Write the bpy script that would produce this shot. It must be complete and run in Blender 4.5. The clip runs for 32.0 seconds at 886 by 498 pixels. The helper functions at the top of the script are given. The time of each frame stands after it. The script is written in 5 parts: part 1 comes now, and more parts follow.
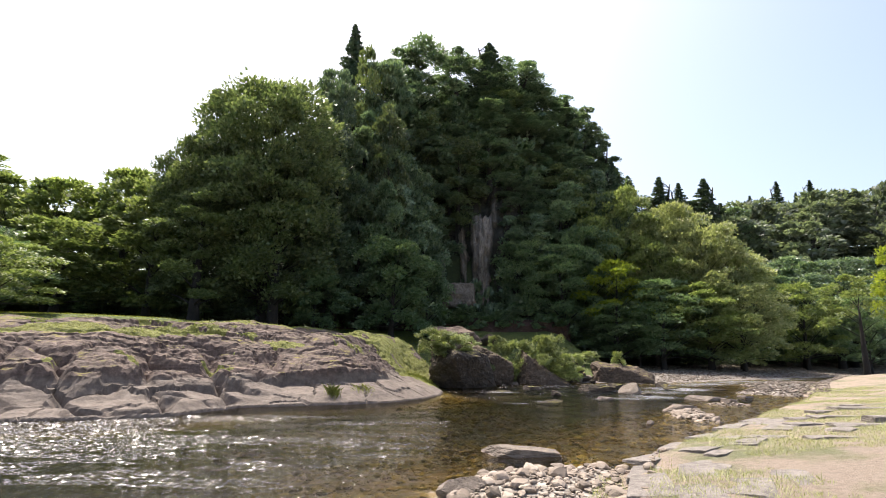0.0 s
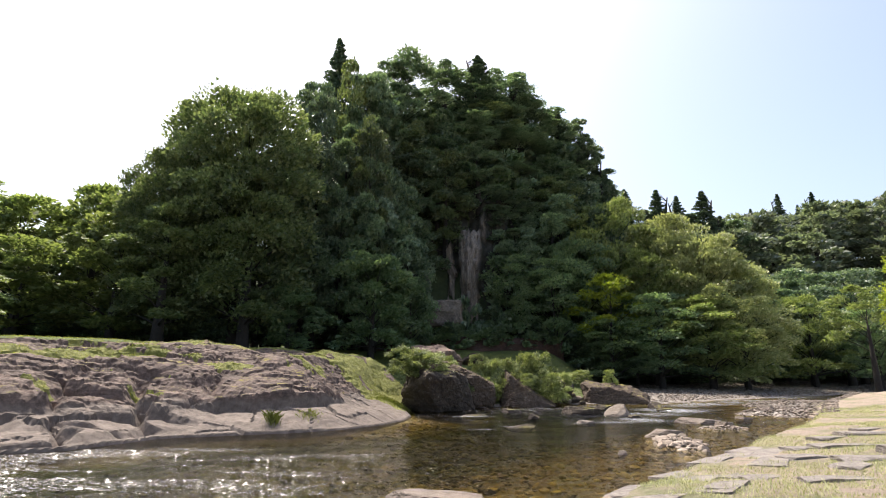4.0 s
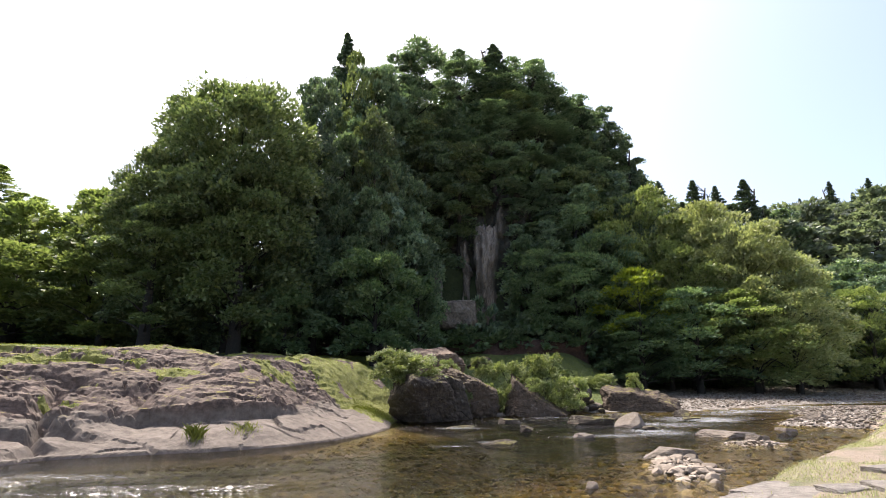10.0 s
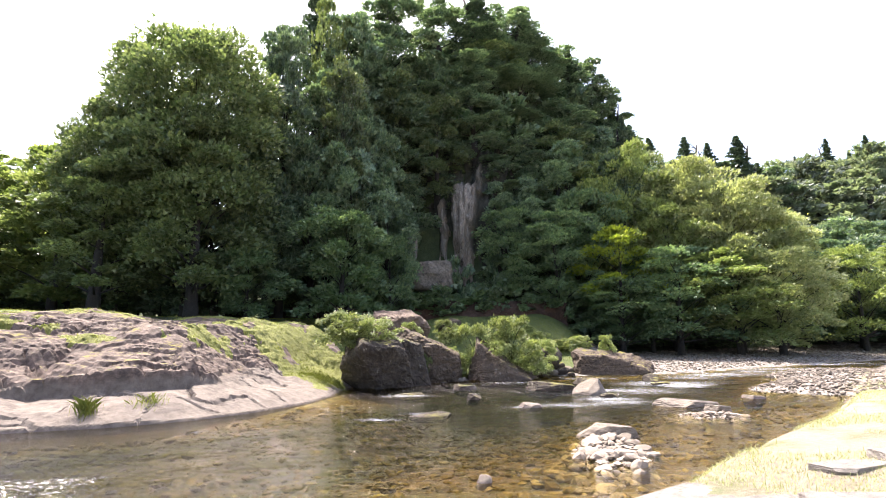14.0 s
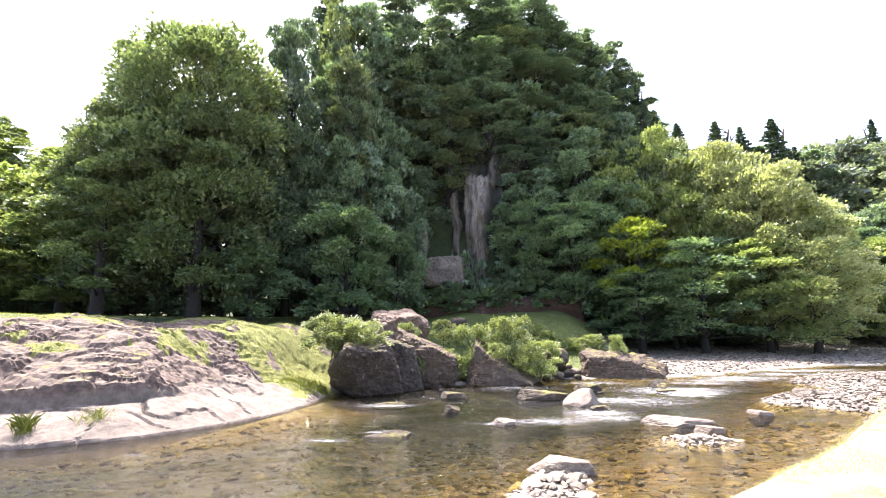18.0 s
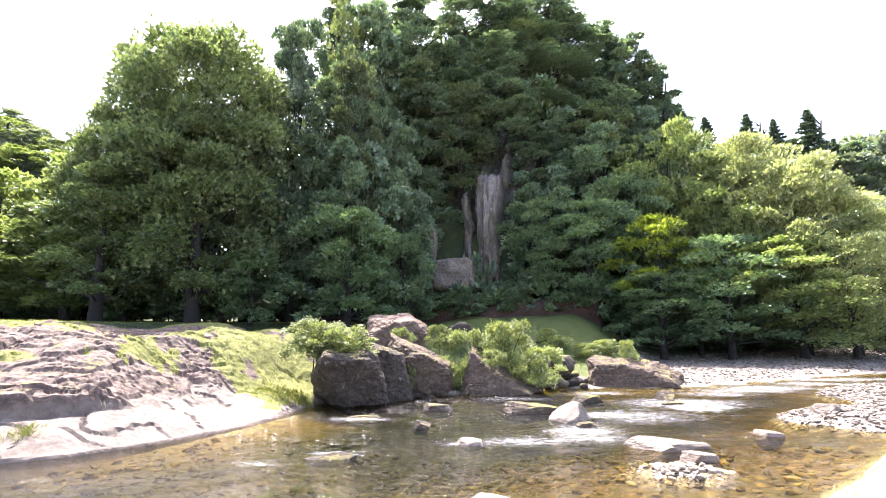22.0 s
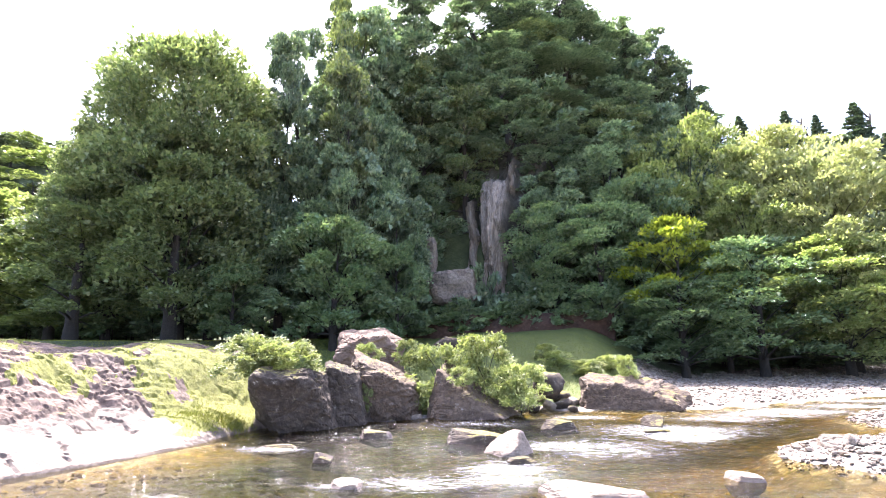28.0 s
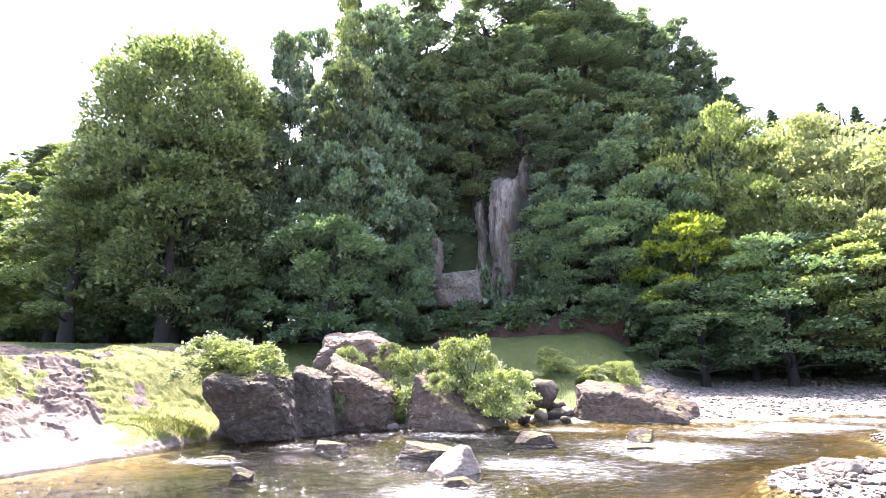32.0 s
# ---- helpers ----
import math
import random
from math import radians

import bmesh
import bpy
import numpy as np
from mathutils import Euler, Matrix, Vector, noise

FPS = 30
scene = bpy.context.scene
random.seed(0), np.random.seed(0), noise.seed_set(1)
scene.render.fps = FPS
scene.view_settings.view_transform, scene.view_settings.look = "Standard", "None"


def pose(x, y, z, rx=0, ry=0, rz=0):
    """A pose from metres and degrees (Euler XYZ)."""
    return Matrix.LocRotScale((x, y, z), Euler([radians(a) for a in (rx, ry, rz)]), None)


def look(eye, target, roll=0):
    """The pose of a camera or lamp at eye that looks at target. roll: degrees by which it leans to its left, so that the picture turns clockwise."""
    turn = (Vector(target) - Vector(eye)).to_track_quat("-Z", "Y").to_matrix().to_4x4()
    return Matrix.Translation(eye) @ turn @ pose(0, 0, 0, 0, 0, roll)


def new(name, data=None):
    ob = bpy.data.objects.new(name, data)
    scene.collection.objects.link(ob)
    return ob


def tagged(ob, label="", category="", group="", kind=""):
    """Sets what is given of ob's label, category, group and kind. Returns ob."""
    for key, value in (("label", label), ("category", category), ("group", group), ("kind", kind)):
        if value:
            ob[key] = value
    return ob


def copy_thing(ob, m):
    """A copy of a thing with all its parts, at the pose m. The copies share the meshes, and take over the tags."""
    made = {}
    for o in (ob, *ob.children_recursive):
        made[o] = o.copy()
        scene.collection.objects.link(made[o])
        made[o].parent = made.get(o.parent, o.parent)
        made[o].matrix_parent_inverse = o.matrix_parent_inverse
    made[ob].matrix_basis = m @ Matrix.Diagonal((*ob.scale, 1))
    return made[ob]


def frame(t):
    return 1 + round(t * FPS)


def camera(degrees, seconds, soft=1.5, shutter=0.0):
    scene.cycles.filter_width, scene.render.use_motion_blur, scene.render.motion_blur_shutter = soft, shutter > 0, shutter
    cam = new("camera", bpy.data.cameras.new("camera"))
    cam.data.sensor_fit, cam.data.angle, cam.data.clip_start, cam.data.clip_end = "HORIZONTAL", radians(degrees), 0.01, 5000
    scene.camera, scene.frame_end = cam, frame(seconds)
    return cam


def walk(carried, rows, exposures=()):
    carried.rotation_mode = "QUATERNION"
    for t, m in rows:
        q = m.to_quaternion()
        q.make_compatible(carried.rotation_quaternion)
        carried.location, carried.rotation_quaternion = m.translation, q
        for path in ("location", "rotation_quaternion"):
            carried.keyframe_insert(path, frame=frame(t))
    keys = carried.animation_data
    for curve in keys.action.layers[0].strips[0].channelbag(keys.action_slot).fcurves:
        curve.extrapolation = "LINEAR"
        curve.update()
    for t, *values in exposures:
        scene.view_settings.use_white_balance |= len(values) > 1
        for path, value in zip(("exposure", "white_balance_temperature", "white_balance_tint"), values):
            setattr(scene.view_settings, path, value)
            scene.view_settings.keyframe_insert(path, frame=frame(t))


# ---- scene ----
cam = camera(78.3, 32.0, soft=1.0)
PATH = [
    (0, (-0.772, -3.385, 1.87), (-0.954, -1.43, 2.25), 0.3),
    (0.5, (-0.595, -3.11, 1.836), (-0.77, -1.155, 2.22), 0.1),
    (1, (-0.441, -2.797, 1.808), (-0.613, -0.842, 2.193), 0.0),
    (1.5, (-0.262, -2.456, 1.787), (-0.431, -0.5, 2.172), -0.1),
    (2, (-0.061, -2.11, 1.786), (-0.229, -0.155, 2.173), -0.2),
    (2.5, (0.113, -1.772, 1.783), (-0.065, 0.18, 2.182), -0.2),
    (3, (0.272, -1.522, 1.816), (0.1, 0.427, 2.232), -0.2),
    (3.5, (0.501, -1.237, 1.817), (0.32, 0.706, 2.255), -0.3),
    (5.5, (1.356, 0.066, 1.753), (1.13, 1.996, 2.227), -0.5),
    (6, (1.548, 0.391, 1.745), (1.31, 2.319, 2.222), -0.6),
    (6.5, (1.68, 0.702, 1.732), (1.435, 2.629, 2.208), -0.6),
    (7, (1.826, 1.013, 1.733), (1.58, 2.94, 2.207), -0.6),
    (7.5, (1.977, 1.29, 1.746), (1.719, 3.214, 2.223), -0.7),
    (8, (2.12, 1.614, 1.738), (1.848, 3.537, 2.217), -0.8),
    (8.5, (2.303, 1.902, 1.74), (2.02, 3.821, 2.223), -0.9),
    (9, (2.447, 2.236, 1.728), (2.142, 4.152, 2.213), -0.9),
    (9.5, (2.618, 2.547, 1.727), (2.292, 4.459, 2.215), -0.9),
    (10, (2.821, 2.862, 1.716), (2.487, 4.775, 2.196), -1.0),
    (10.5, (2.97, 3.194, 1.693), (2.639, 5.112, 2.155), -0.9),
    (11, (3.179, 3.48, 1.709), (2.848, 5.404, 2.144), -0.9),
    (11.5, (3.364, 3.778, 1.735), (3.036, 5.707, 2.153), -1.0),
    (12, (3.548, 4.068, 1.762), (3.223, 6.0, 2.162), -1.0),
    (12.5, (3.726, 4.421, 1.776), (3.404, 6.358, 2.16), -1.1),
    (13, (3.913, 4.638, 1.784), (3.585, 6.577, 2.151), -1.2),
    (13.5, (4.101, 4.923, 1.812), (3.767, 6.864, 2.16), -1.2),
    (14, (4.319, 5.16, 1.824), (3.99, 7.103, 2.169), -1.3),
    (14.5, (4.55, 5.399, 1.879), (4.214, 7.343, 2.206), -1.5),
    (16.5, (5.346, 6.268, 2.106), (4.959, 8.207, 2.409), -1.5),
    (17, (5.537, 6.403, 2.233), (5.135, 8.338, 2.541), -1.6),
    (17.5, (5.739, 6.543, 2.269), (5.322, 8.472, 2.591), -1.6),
    (18, (5.882, 6.787, 2.279), (5.434, 8.71, 2.597), -1.5),
    (18.5, (6.026, 6.971, 2.386), (5.565, 8.891, 2.703), -1.5),
    (19, (6.266, 7.193, 2.403), (5.794, 9.109, 2.726), -1.7),
    (19.5, (6.446, 7.429, 2.384), (5.96, 9.342, 2.707), -1.6),
    (20, (6.618, 7.703, 2.414), (6.119, 9.613, 2.735), -1.6),
    (20.5, (6.766, 7.979, 2.418), (6.247, 9.882, 2.749), -1.5),
    (21, (6.918, 8.218, 2.374), (6.37, 10.112, 2.711), -1.5),
    (21.5, (7.092, 8.53, 2.334), (6.53, 10.42, 2.669), -1.6),
    (22, (7.255, 8.754, 2.361), (6.695, 10.645, 2.694), -1.6),
    (22.5, (7.405, 9.063, 2.346), (6.834, 10.95, 2.679), -1.6),
    (23, (7.633, 9.399, 2.353), (7.063, 11.287, 2.685), -1.7),
    (23.5, (7.836, 9.834, 2.292), (7.256, 11.717, 2.636), -1.8),
    (24, (8.059, 10.112, 2.238), (7.461, 11.987, 2.595), -1.9),
    (24.5, (8.301, 10.419, 2.185), (7.696, 12.29, 2.55), -2.0),
    (25, (8.508, 10.684, 2.191), (7.893, 12.553, 2.555), -2.0),
    (25.5, (8.643, 10.965, 2.185), (8.003, 12.822, 2.562), -1.9),
    (27.5, (9.317, 12.176, 2.129), (8.632, 14.011, 2.532), -2.0),
    (28, (9.493, 12.457, 2.134), (8.791, 14.286, 2.54), -2.0),
    (28.5, (9.61, 12.772, 2.093), (8.883, 14.591, 2.498), -1.9),
    (29, (9.755, 13.078, 2.093), (9.011, 14.89, 2.497), -1.9),
    (29.5, (9.915, 13.319, 2.062), (9.149, 15.119, 2.476), -1.8),
    (30, (10.093, 13.603, 2.055), (9.307, 15.395, 2.467), -1.9),
    (30.5, (10.265, 13.913, 2.038), (9.469, 15.701, 2.452), -1.8),
    (31, (10.437, 14.131, 2.087), (9.634, 15.914, 2.503), -1.6),
    (31.5, (10.555, 14.42, 2.072), (9.743, 16.196, 2.502), -1.5),
    (32, (10.747, 14.702, 2.043), (9.937, 16.48, 2.474), -1.6),
]
walk(cam, [(t, look(eye, target, roll)) for t, eye, target, roll in PATH],
     [(0, 0.98, 6700, 14), (3.5, 0.95, 6700, 14), (6, 0.9, 6600, 14), (9.5, 0.95, 6600, 14), (10.5, 1.25, 6600, 14), (11.5, 1.5, 6600, 15), (13, 1.75, 6600, 16), (16, 2.15, 6500, 17), (19, 2.35, 6400, 19), (25, 2.65, 6250, 22), (32, 2.85, 6150, 24)])

# ---- light ----
SUN_AZ, SUN_EL = -38.0, 62.0
sun_dir = Vector((math.sin(radians(SUN_AZ)) * math.cos(radians(SUN_EL)), math.cos(radians(SUN_AZ)) * math.cos(radians(SUN_EL)), math.sin(radians(SUN_EL))))
world = bpy.data.worlds.new("sky")
scene.world = world
world.use_nodes = True
wn = world.node_tree
sky = wn.nodes.new("ShaderNodeTexSky")
sky.sky_type, sky.sun_disc = "NISHITA", False
sky.sun_elevation, sky.sun_rotation = radians(SUN_EL), radians(SUN_AZ)
sky.air_density, sky.dust_density, sky.ozone_density = 1.0, 4.0, 1.0
wn.links.new(sky.outputs[0], wn.nodes["Background"].inputs[0])
wn.nodes["Background"].inputs[1].default_value = 0.15
sun = new("sun", bpy.data.lights.new("sun", "SUN"))
sun.data.energy, sun.data.angle, sun.data.color = 4.2, radians(0.5), (1.0, 0.95, 0.86)
sun.matrix_world = look(sun_dir * 100, (0, 0, 0))


# ---- materials ----
def ramp(nt, fac, stops):
    r = nt.nodes.new("ShaderNodeValToRGB")
    while len(r.color_ramp.elements) < len(stops):
        r.color_ramp.elements.new(0.5)
    for e, (p, c) in zip(r.color_ramp.elements, stops):
        e.position, e.color = p, (*c, 1)
    nt.links.new(fac, r.inputs[0])
    return r.outputs[0]


def noise_tex(nt, scale, detail=6, rough=0.6, space="Object", stretch=(1, 1, 1)):
    co = nt.nodes.new("ShaderNodeTexCoord")
    mp = nt.nodes.new("ShaderNodeMapping")
    mp.inputs["Scale"].default_value = stretch
    n = nt.nodes.new("ShaderNodeTexNoise")
    n.inputs["Scale"].default_value, n.inputs["Detail"].default_value, n.inputs["Roughness"].default_value = scale, detail, rough
    nt.links.new(co.outputs[space], mp.inputs[0])
    nt.links.new(mp.outputs[0], n.inputs["Vector"])
    return n.outputs["Fac"]


def mix(nt, fac, a, b, mode="MIX"):
    m = nt.nodes.new("ShaderNodeMix")
    m.data_type, m.blend_type = "RGBA", mode
    for sock, v in ((m.inputs[0], fac), (m.inputs[6], a), (m.inputs[7], b)):
        if hasattr(v, "is_linked"):
            nt.links.new(v, sock)
        else:
            sock.default_value = v if isinstance(v, (int, float)) else (*v, 1)
    return m.outputs[2]


def bump(nt, height, strength, dist):
    b = nt.nodes.new("ShaderNodeBump")
    b.inputs["Strength"].default_value, b.inputs["Distance"].default_value = strength, dist
    nt.links.new(height, b.inputs["Height"])
    return b.outputs[0]


def mat(name, rough=0.8):
    m = bpy.data.materials.new(name)
    m.use_nodes = True
    p = m.node_tree.nodes["Principled BSDF"]
    p.inputs["Roughness"].default_value = rough
    return m, m.node_tree, p


def rock_mat(name, dark, mid, light, moss=None, moss_at=0.6, scale=1.0, bump_d=0.05, lichen=0.0):
    m, nt, p = mat(name, 0.85)
    big = noise_tex(nt, 0.5 * scale, 5)
    fine = noise_tex(nt, 5 * scale, 10, 0.75)
    col = mix(nt, 0.6, ramp(nt, big, [(0.3, dark), (0.52, mid), (0.72, light)]), ramp(nt, fine, [(0.4, dark), (0.5, mid), (0.61, light)]))
    if lichen:
        spots = ramp(nt, noise_tex(nt, 2.6 * scale, 9, 0.8), [(0.6, (0, 0, 0)), (0.66, (1, 1, 1))])
        col = mix(nt, mix(nt, 1.0, spots, (lichen,) * 3, "MULTIPLY"), col, (0.34, 0.315, 0.27))
    if moss:
        mm = noise_tex(nt, 1.3 * scale, 7, 0.7)
        geo = nt.nodes.new("ShaderNodeNewGeometry")
        sep = nt.nodes.new("ShaderNodeSeparateXYZ")
        nt.links.new(geo.outputs["Normal"], sep.inputs[0])
        mul = nt.nodes.new("ShaderNodeMath")
        mul.operation = "MULTIPLY"
        nt.links.new(mm, mul.inputs[0])
        nt.links.new(sep.outputs["Z"], mul.inputs[1])
        f = ramp(nt, mul.outputs[0], [(moss_at - 0.08, (0, 0, 0)), (moss_at + 0.04, (1, 1, 1))])
        col = mix(nt, f, col, moss)
    nt.links.new(col, p.inputs["Base Color"])
    nt.links.new(bump(nt, noise_tex(nt, 3.0 * scale, 12, 0.78), 1.0, 2.2 * bump_d), p.inputs["Normal"])
    return m


def leaf_mat(name, dark, light, sheen=0.5, trans=0.35):
    m, nt, p = mat(name, sheen)
    geo = nt.nodes.new("ShaderNodeNewGeometry")
    info = nt.nodes.new("ShaderNodeObjectInfo")
    c = ramp(nt, geo.outputs["Random Per Island"], [(0.0, dark), (1.0, light)])
    hsv = nt.nodes.new("ShaderNodeHueSaturation")
    mr = nt.nodes.new("ShaderNodeMapRange")
    mr.inputs[3].default_value, mr.inputs[4].default_value = 0.75, 1.25
    nt.links.new(info.outputs["Random"], mr.inputs[0])
    nt.links.new(mr.outputs[0], hsv.inputs["Value"])
    nt.links.new(c, hsv.inputs["Color"])
    nt.links.new(hsv.outputs[0], p.inputs["Base Color"])
    tr = nt.nodes.new("ShaderNodeBsdfTranslucent")
    nt.links.new(mix(nt, 1.0, hsv.outputs[0], (1.14, 1.18, 0.62), "MULTIPLY"), tr.inputs[0])
    ms = nt.nodes.new("ShaderNodeMixShader")
    ms.inputs[0].default_value = trans
    nt.links.new(p.outputs[0], ms.inputs[1])
    nt.links.new(tr.outputs[0], ms.inputs[2])
    nt.links.new(ms.outputs[0], nt.nodes["Material Output"].inputs[0])
    return m


LEAF_OAK = leaf_mat("leaf_broad", (0.074, 0.111, 0.049), (0.196, 0.235, 0.12), 0.32, 0.42)
LEAF_DARK = leaf_mat("leaf_evergreen", (0.083, 0.139, 0.091), (0.217, 0.29, 0.185), 0.34, 0.4)
LEAF_GREEN = leaf_mat("leaf_mid_green", (0.087, 0.154, 0.082), (0.202, 0.274, 0.151), 0.38, 0.42)
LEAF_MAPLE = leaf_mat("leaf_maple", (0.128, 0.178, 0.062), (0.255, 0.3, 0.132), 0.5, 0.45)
LEAF_PALE = leaf_mat("leaf_pale", (0.215, 0.25, 0.12), (0.385, 0.415, 0.23), 0.5, 0.45)
# blue-grey tint: distance haze put into the leaf colour
LEAF_FAR_HAZY = leaf_mat("leaf_far_hazy", (0.09, 0.12, 0.089), (0.19, 0.225, 0.172), 0.5, 0.45)
LEAF_YELLOW = leaf_mat("leaf_yellow_green", (0.17, 0.235, 0.03), (0.33, 0.385, 0.06), 0.5, 0.48)
LEAF_CEDAR = leaf_mat("needle_cedar", (0.045, 0.08, 0.051), (0.11, 0.155, 0.095), 0.5, 0.3)
LEAF_SHRUB = leaf_mat("leaf_shrub", (0.125, 0.17, 0.055), (0.33, 0.36, 0.17), 0.55, 0.42)
GRASS = leaf_mat("grass_blades", (0.15, 0.18, 0.027), (0.28, 0.295, 0.06), 0.7, 0.4)
# darker copy of the grass: tree shade put into the blade colour
GRASS_SHADE = leaf_mat("grass_meadow_shaded", (0.075, 0.105, 0.016), (0.15, 0.175, 0.03), 0.6, 0.3)
GRASS_DRY = leaf_mat("grass_dry", (0.22, 0.24, 0.105), (0.42, 0.42, 0.23), 0.7, 0.3)

def ledge_mat():
    m = rock_mat("rock_ledge", (0.033, 0.022, 0.015), (0.11, 0.075, 0.057), (0.2, 0.147, 0.115), (0.15, 0.125, 0.012), 0.54, 0.9, 0.022)
    nt = m.node_tree
    p = nt.nodes["Principled BSDF"]
    old = p.inputs["Base Color"].links[0].from_socket
    bands = ramp(nt, noise_tex(nt, 1.6, 9, 0.75, "Object", (0.45, 1.3, 5.0)), [(0.34, (0.5, 0.48, 0.46)), (0.48, (0.95, 0.95, 0.95)), (0.72, (1.22, 1.18, 1.15))])
    old = mix(nt, 1.0, old, bands, "MULTIPLY")
    co = nt.nodes.new("ShaderNodeTexCoord")
    sep = nt.nodes.new("ShaderNodeSeparateXYZ")
    nt.links.new(co.outputs["Object"], sep.inputs[0])
    ad = nt.nodes.new("ShaderNodeMath")
    ad.operation = "MULTIPLY_ADD"
    nt.links.new(noise_tex(nt, 0.9, 5), ad.inputs[0])
    ad.inputs[1].default_value = 0.9
    nt.links.new(sep.outputs["Z"], ad.inputs[2])
    washed = ramp(nt, noise_tex(nt, 3.0, 9, 0.72), [(0.3, (0.06, 0.045, 0.034)), (0.48, (0.122, 0.096, 0.076)), (0.7, (0.19, 0.155, 0.127))])
    f = ramp(nt, ad.outputs[0], [(0.0, (1, 1, 1)), (1.0, (0, 0, 0))])
    r = f.node.color_ramp
    r.elements[0].position, r.elements[1].position = 0.86, 0.99
    mr = nt.nodes.new("ShaderNodeMapRange")
    mr.inputs[1].default_value, mr.inputs[2].default_value = 0.0, 1.6
    nt.links.new(ad.outputs[0], mr.inputs[0])
    nt.links.new(mr.outputs[0], f.node.inputs[0])
    nt.links.new(mix(nt, f, old, washed), p.inputs["Base Color"])
    return m


ROCK_LEDGE = ledge_mat()
ROCK_DARK = rock_mat("rock_dark", (0.014, 0.0095, 0.0055), (0.038, 0.0265, 0.017), (0.09, 0.068, 0.047), (0.15, 0.135, 0.02), 0.5, 1.3, 0.022, 0.85)
ROCK_BROWN = rock_mat("rock_brown", (0.03, 0.02, 0.012), (0.08, 0.054, 0.035), (0.14, 0.1, 0.068), (0.14, 0.12, 0.012), 0.52, 1.2, 0.022, 0.5)
ROCK_RED = rock_mat("rock_reddish", (0.07, 0.045, 0.031), (0.135, 0.09, 0.066), (0.19, 0.136, 0.1), (0.2, 0.17, 0.03), 0.64, 1.0, 0.022, 0.3)
ROCK_PALE = rock_mat("rock_pale", (0.1, 0.079, 0.06), (0.17, 0.138, 0.107), (0.235, 0.195, 0.156), None, 1, 1.5, 0.02)
CLIFF = rock_mat("cliff_stone", (0.06, 0.052, 0.042), (0.225, 0.192, 0.155), (0.4, 0.355, 0.295), None, 1, 1.0, 0.08)
for node in CLIFF.node_tree.nodes:
    if node.type == "MAPPING":
        node.inputs["Scale"].default_value = (2.2, 2.2, 0.16)
cn = CLIFF.node_tree
worn = cn.nodes.new("ShaderNodeAttribute")
worn.attribute_name = "fresh"
bare = cn.nodes["Principled BSDF"].inputs["Base Color"].links[0].from_socket
cn.links.new(mix(cn, worn.outputs["Fac"], ramp(cn, noise_tex(cn, 1.5, 8, 0.7), [(0.35, (0.02, 0.02, 0.014)), (0.55, (0.05, 0.048, 0.034)), (0.75, (0.1, 0.09, 0.068))]), bare), cn.nodes["Principled BSDF"].inputs["Base Color"])
ROCK_GREY = rock_mat("rock_grey", (0.06, 0.05, 0.04), (0.15, 0.127, 0.102), (0.26, 0.23, 0.19), None, 1, 1.0, 0.06)
EARTH = rock_mat("red_earth", (0.035, 0.019, 0.013), (0.075, 0.04, 0.028), (0.13, 0.08, 0.055), None, 1, 1.2, 0.1)
BARK = rock_mat("bark", (0.008, 0.0065, 0.005), (0.017, 0.014, 0.011), (0.04, 0.033, 0.026), None, 1, 2.0, 0.03)


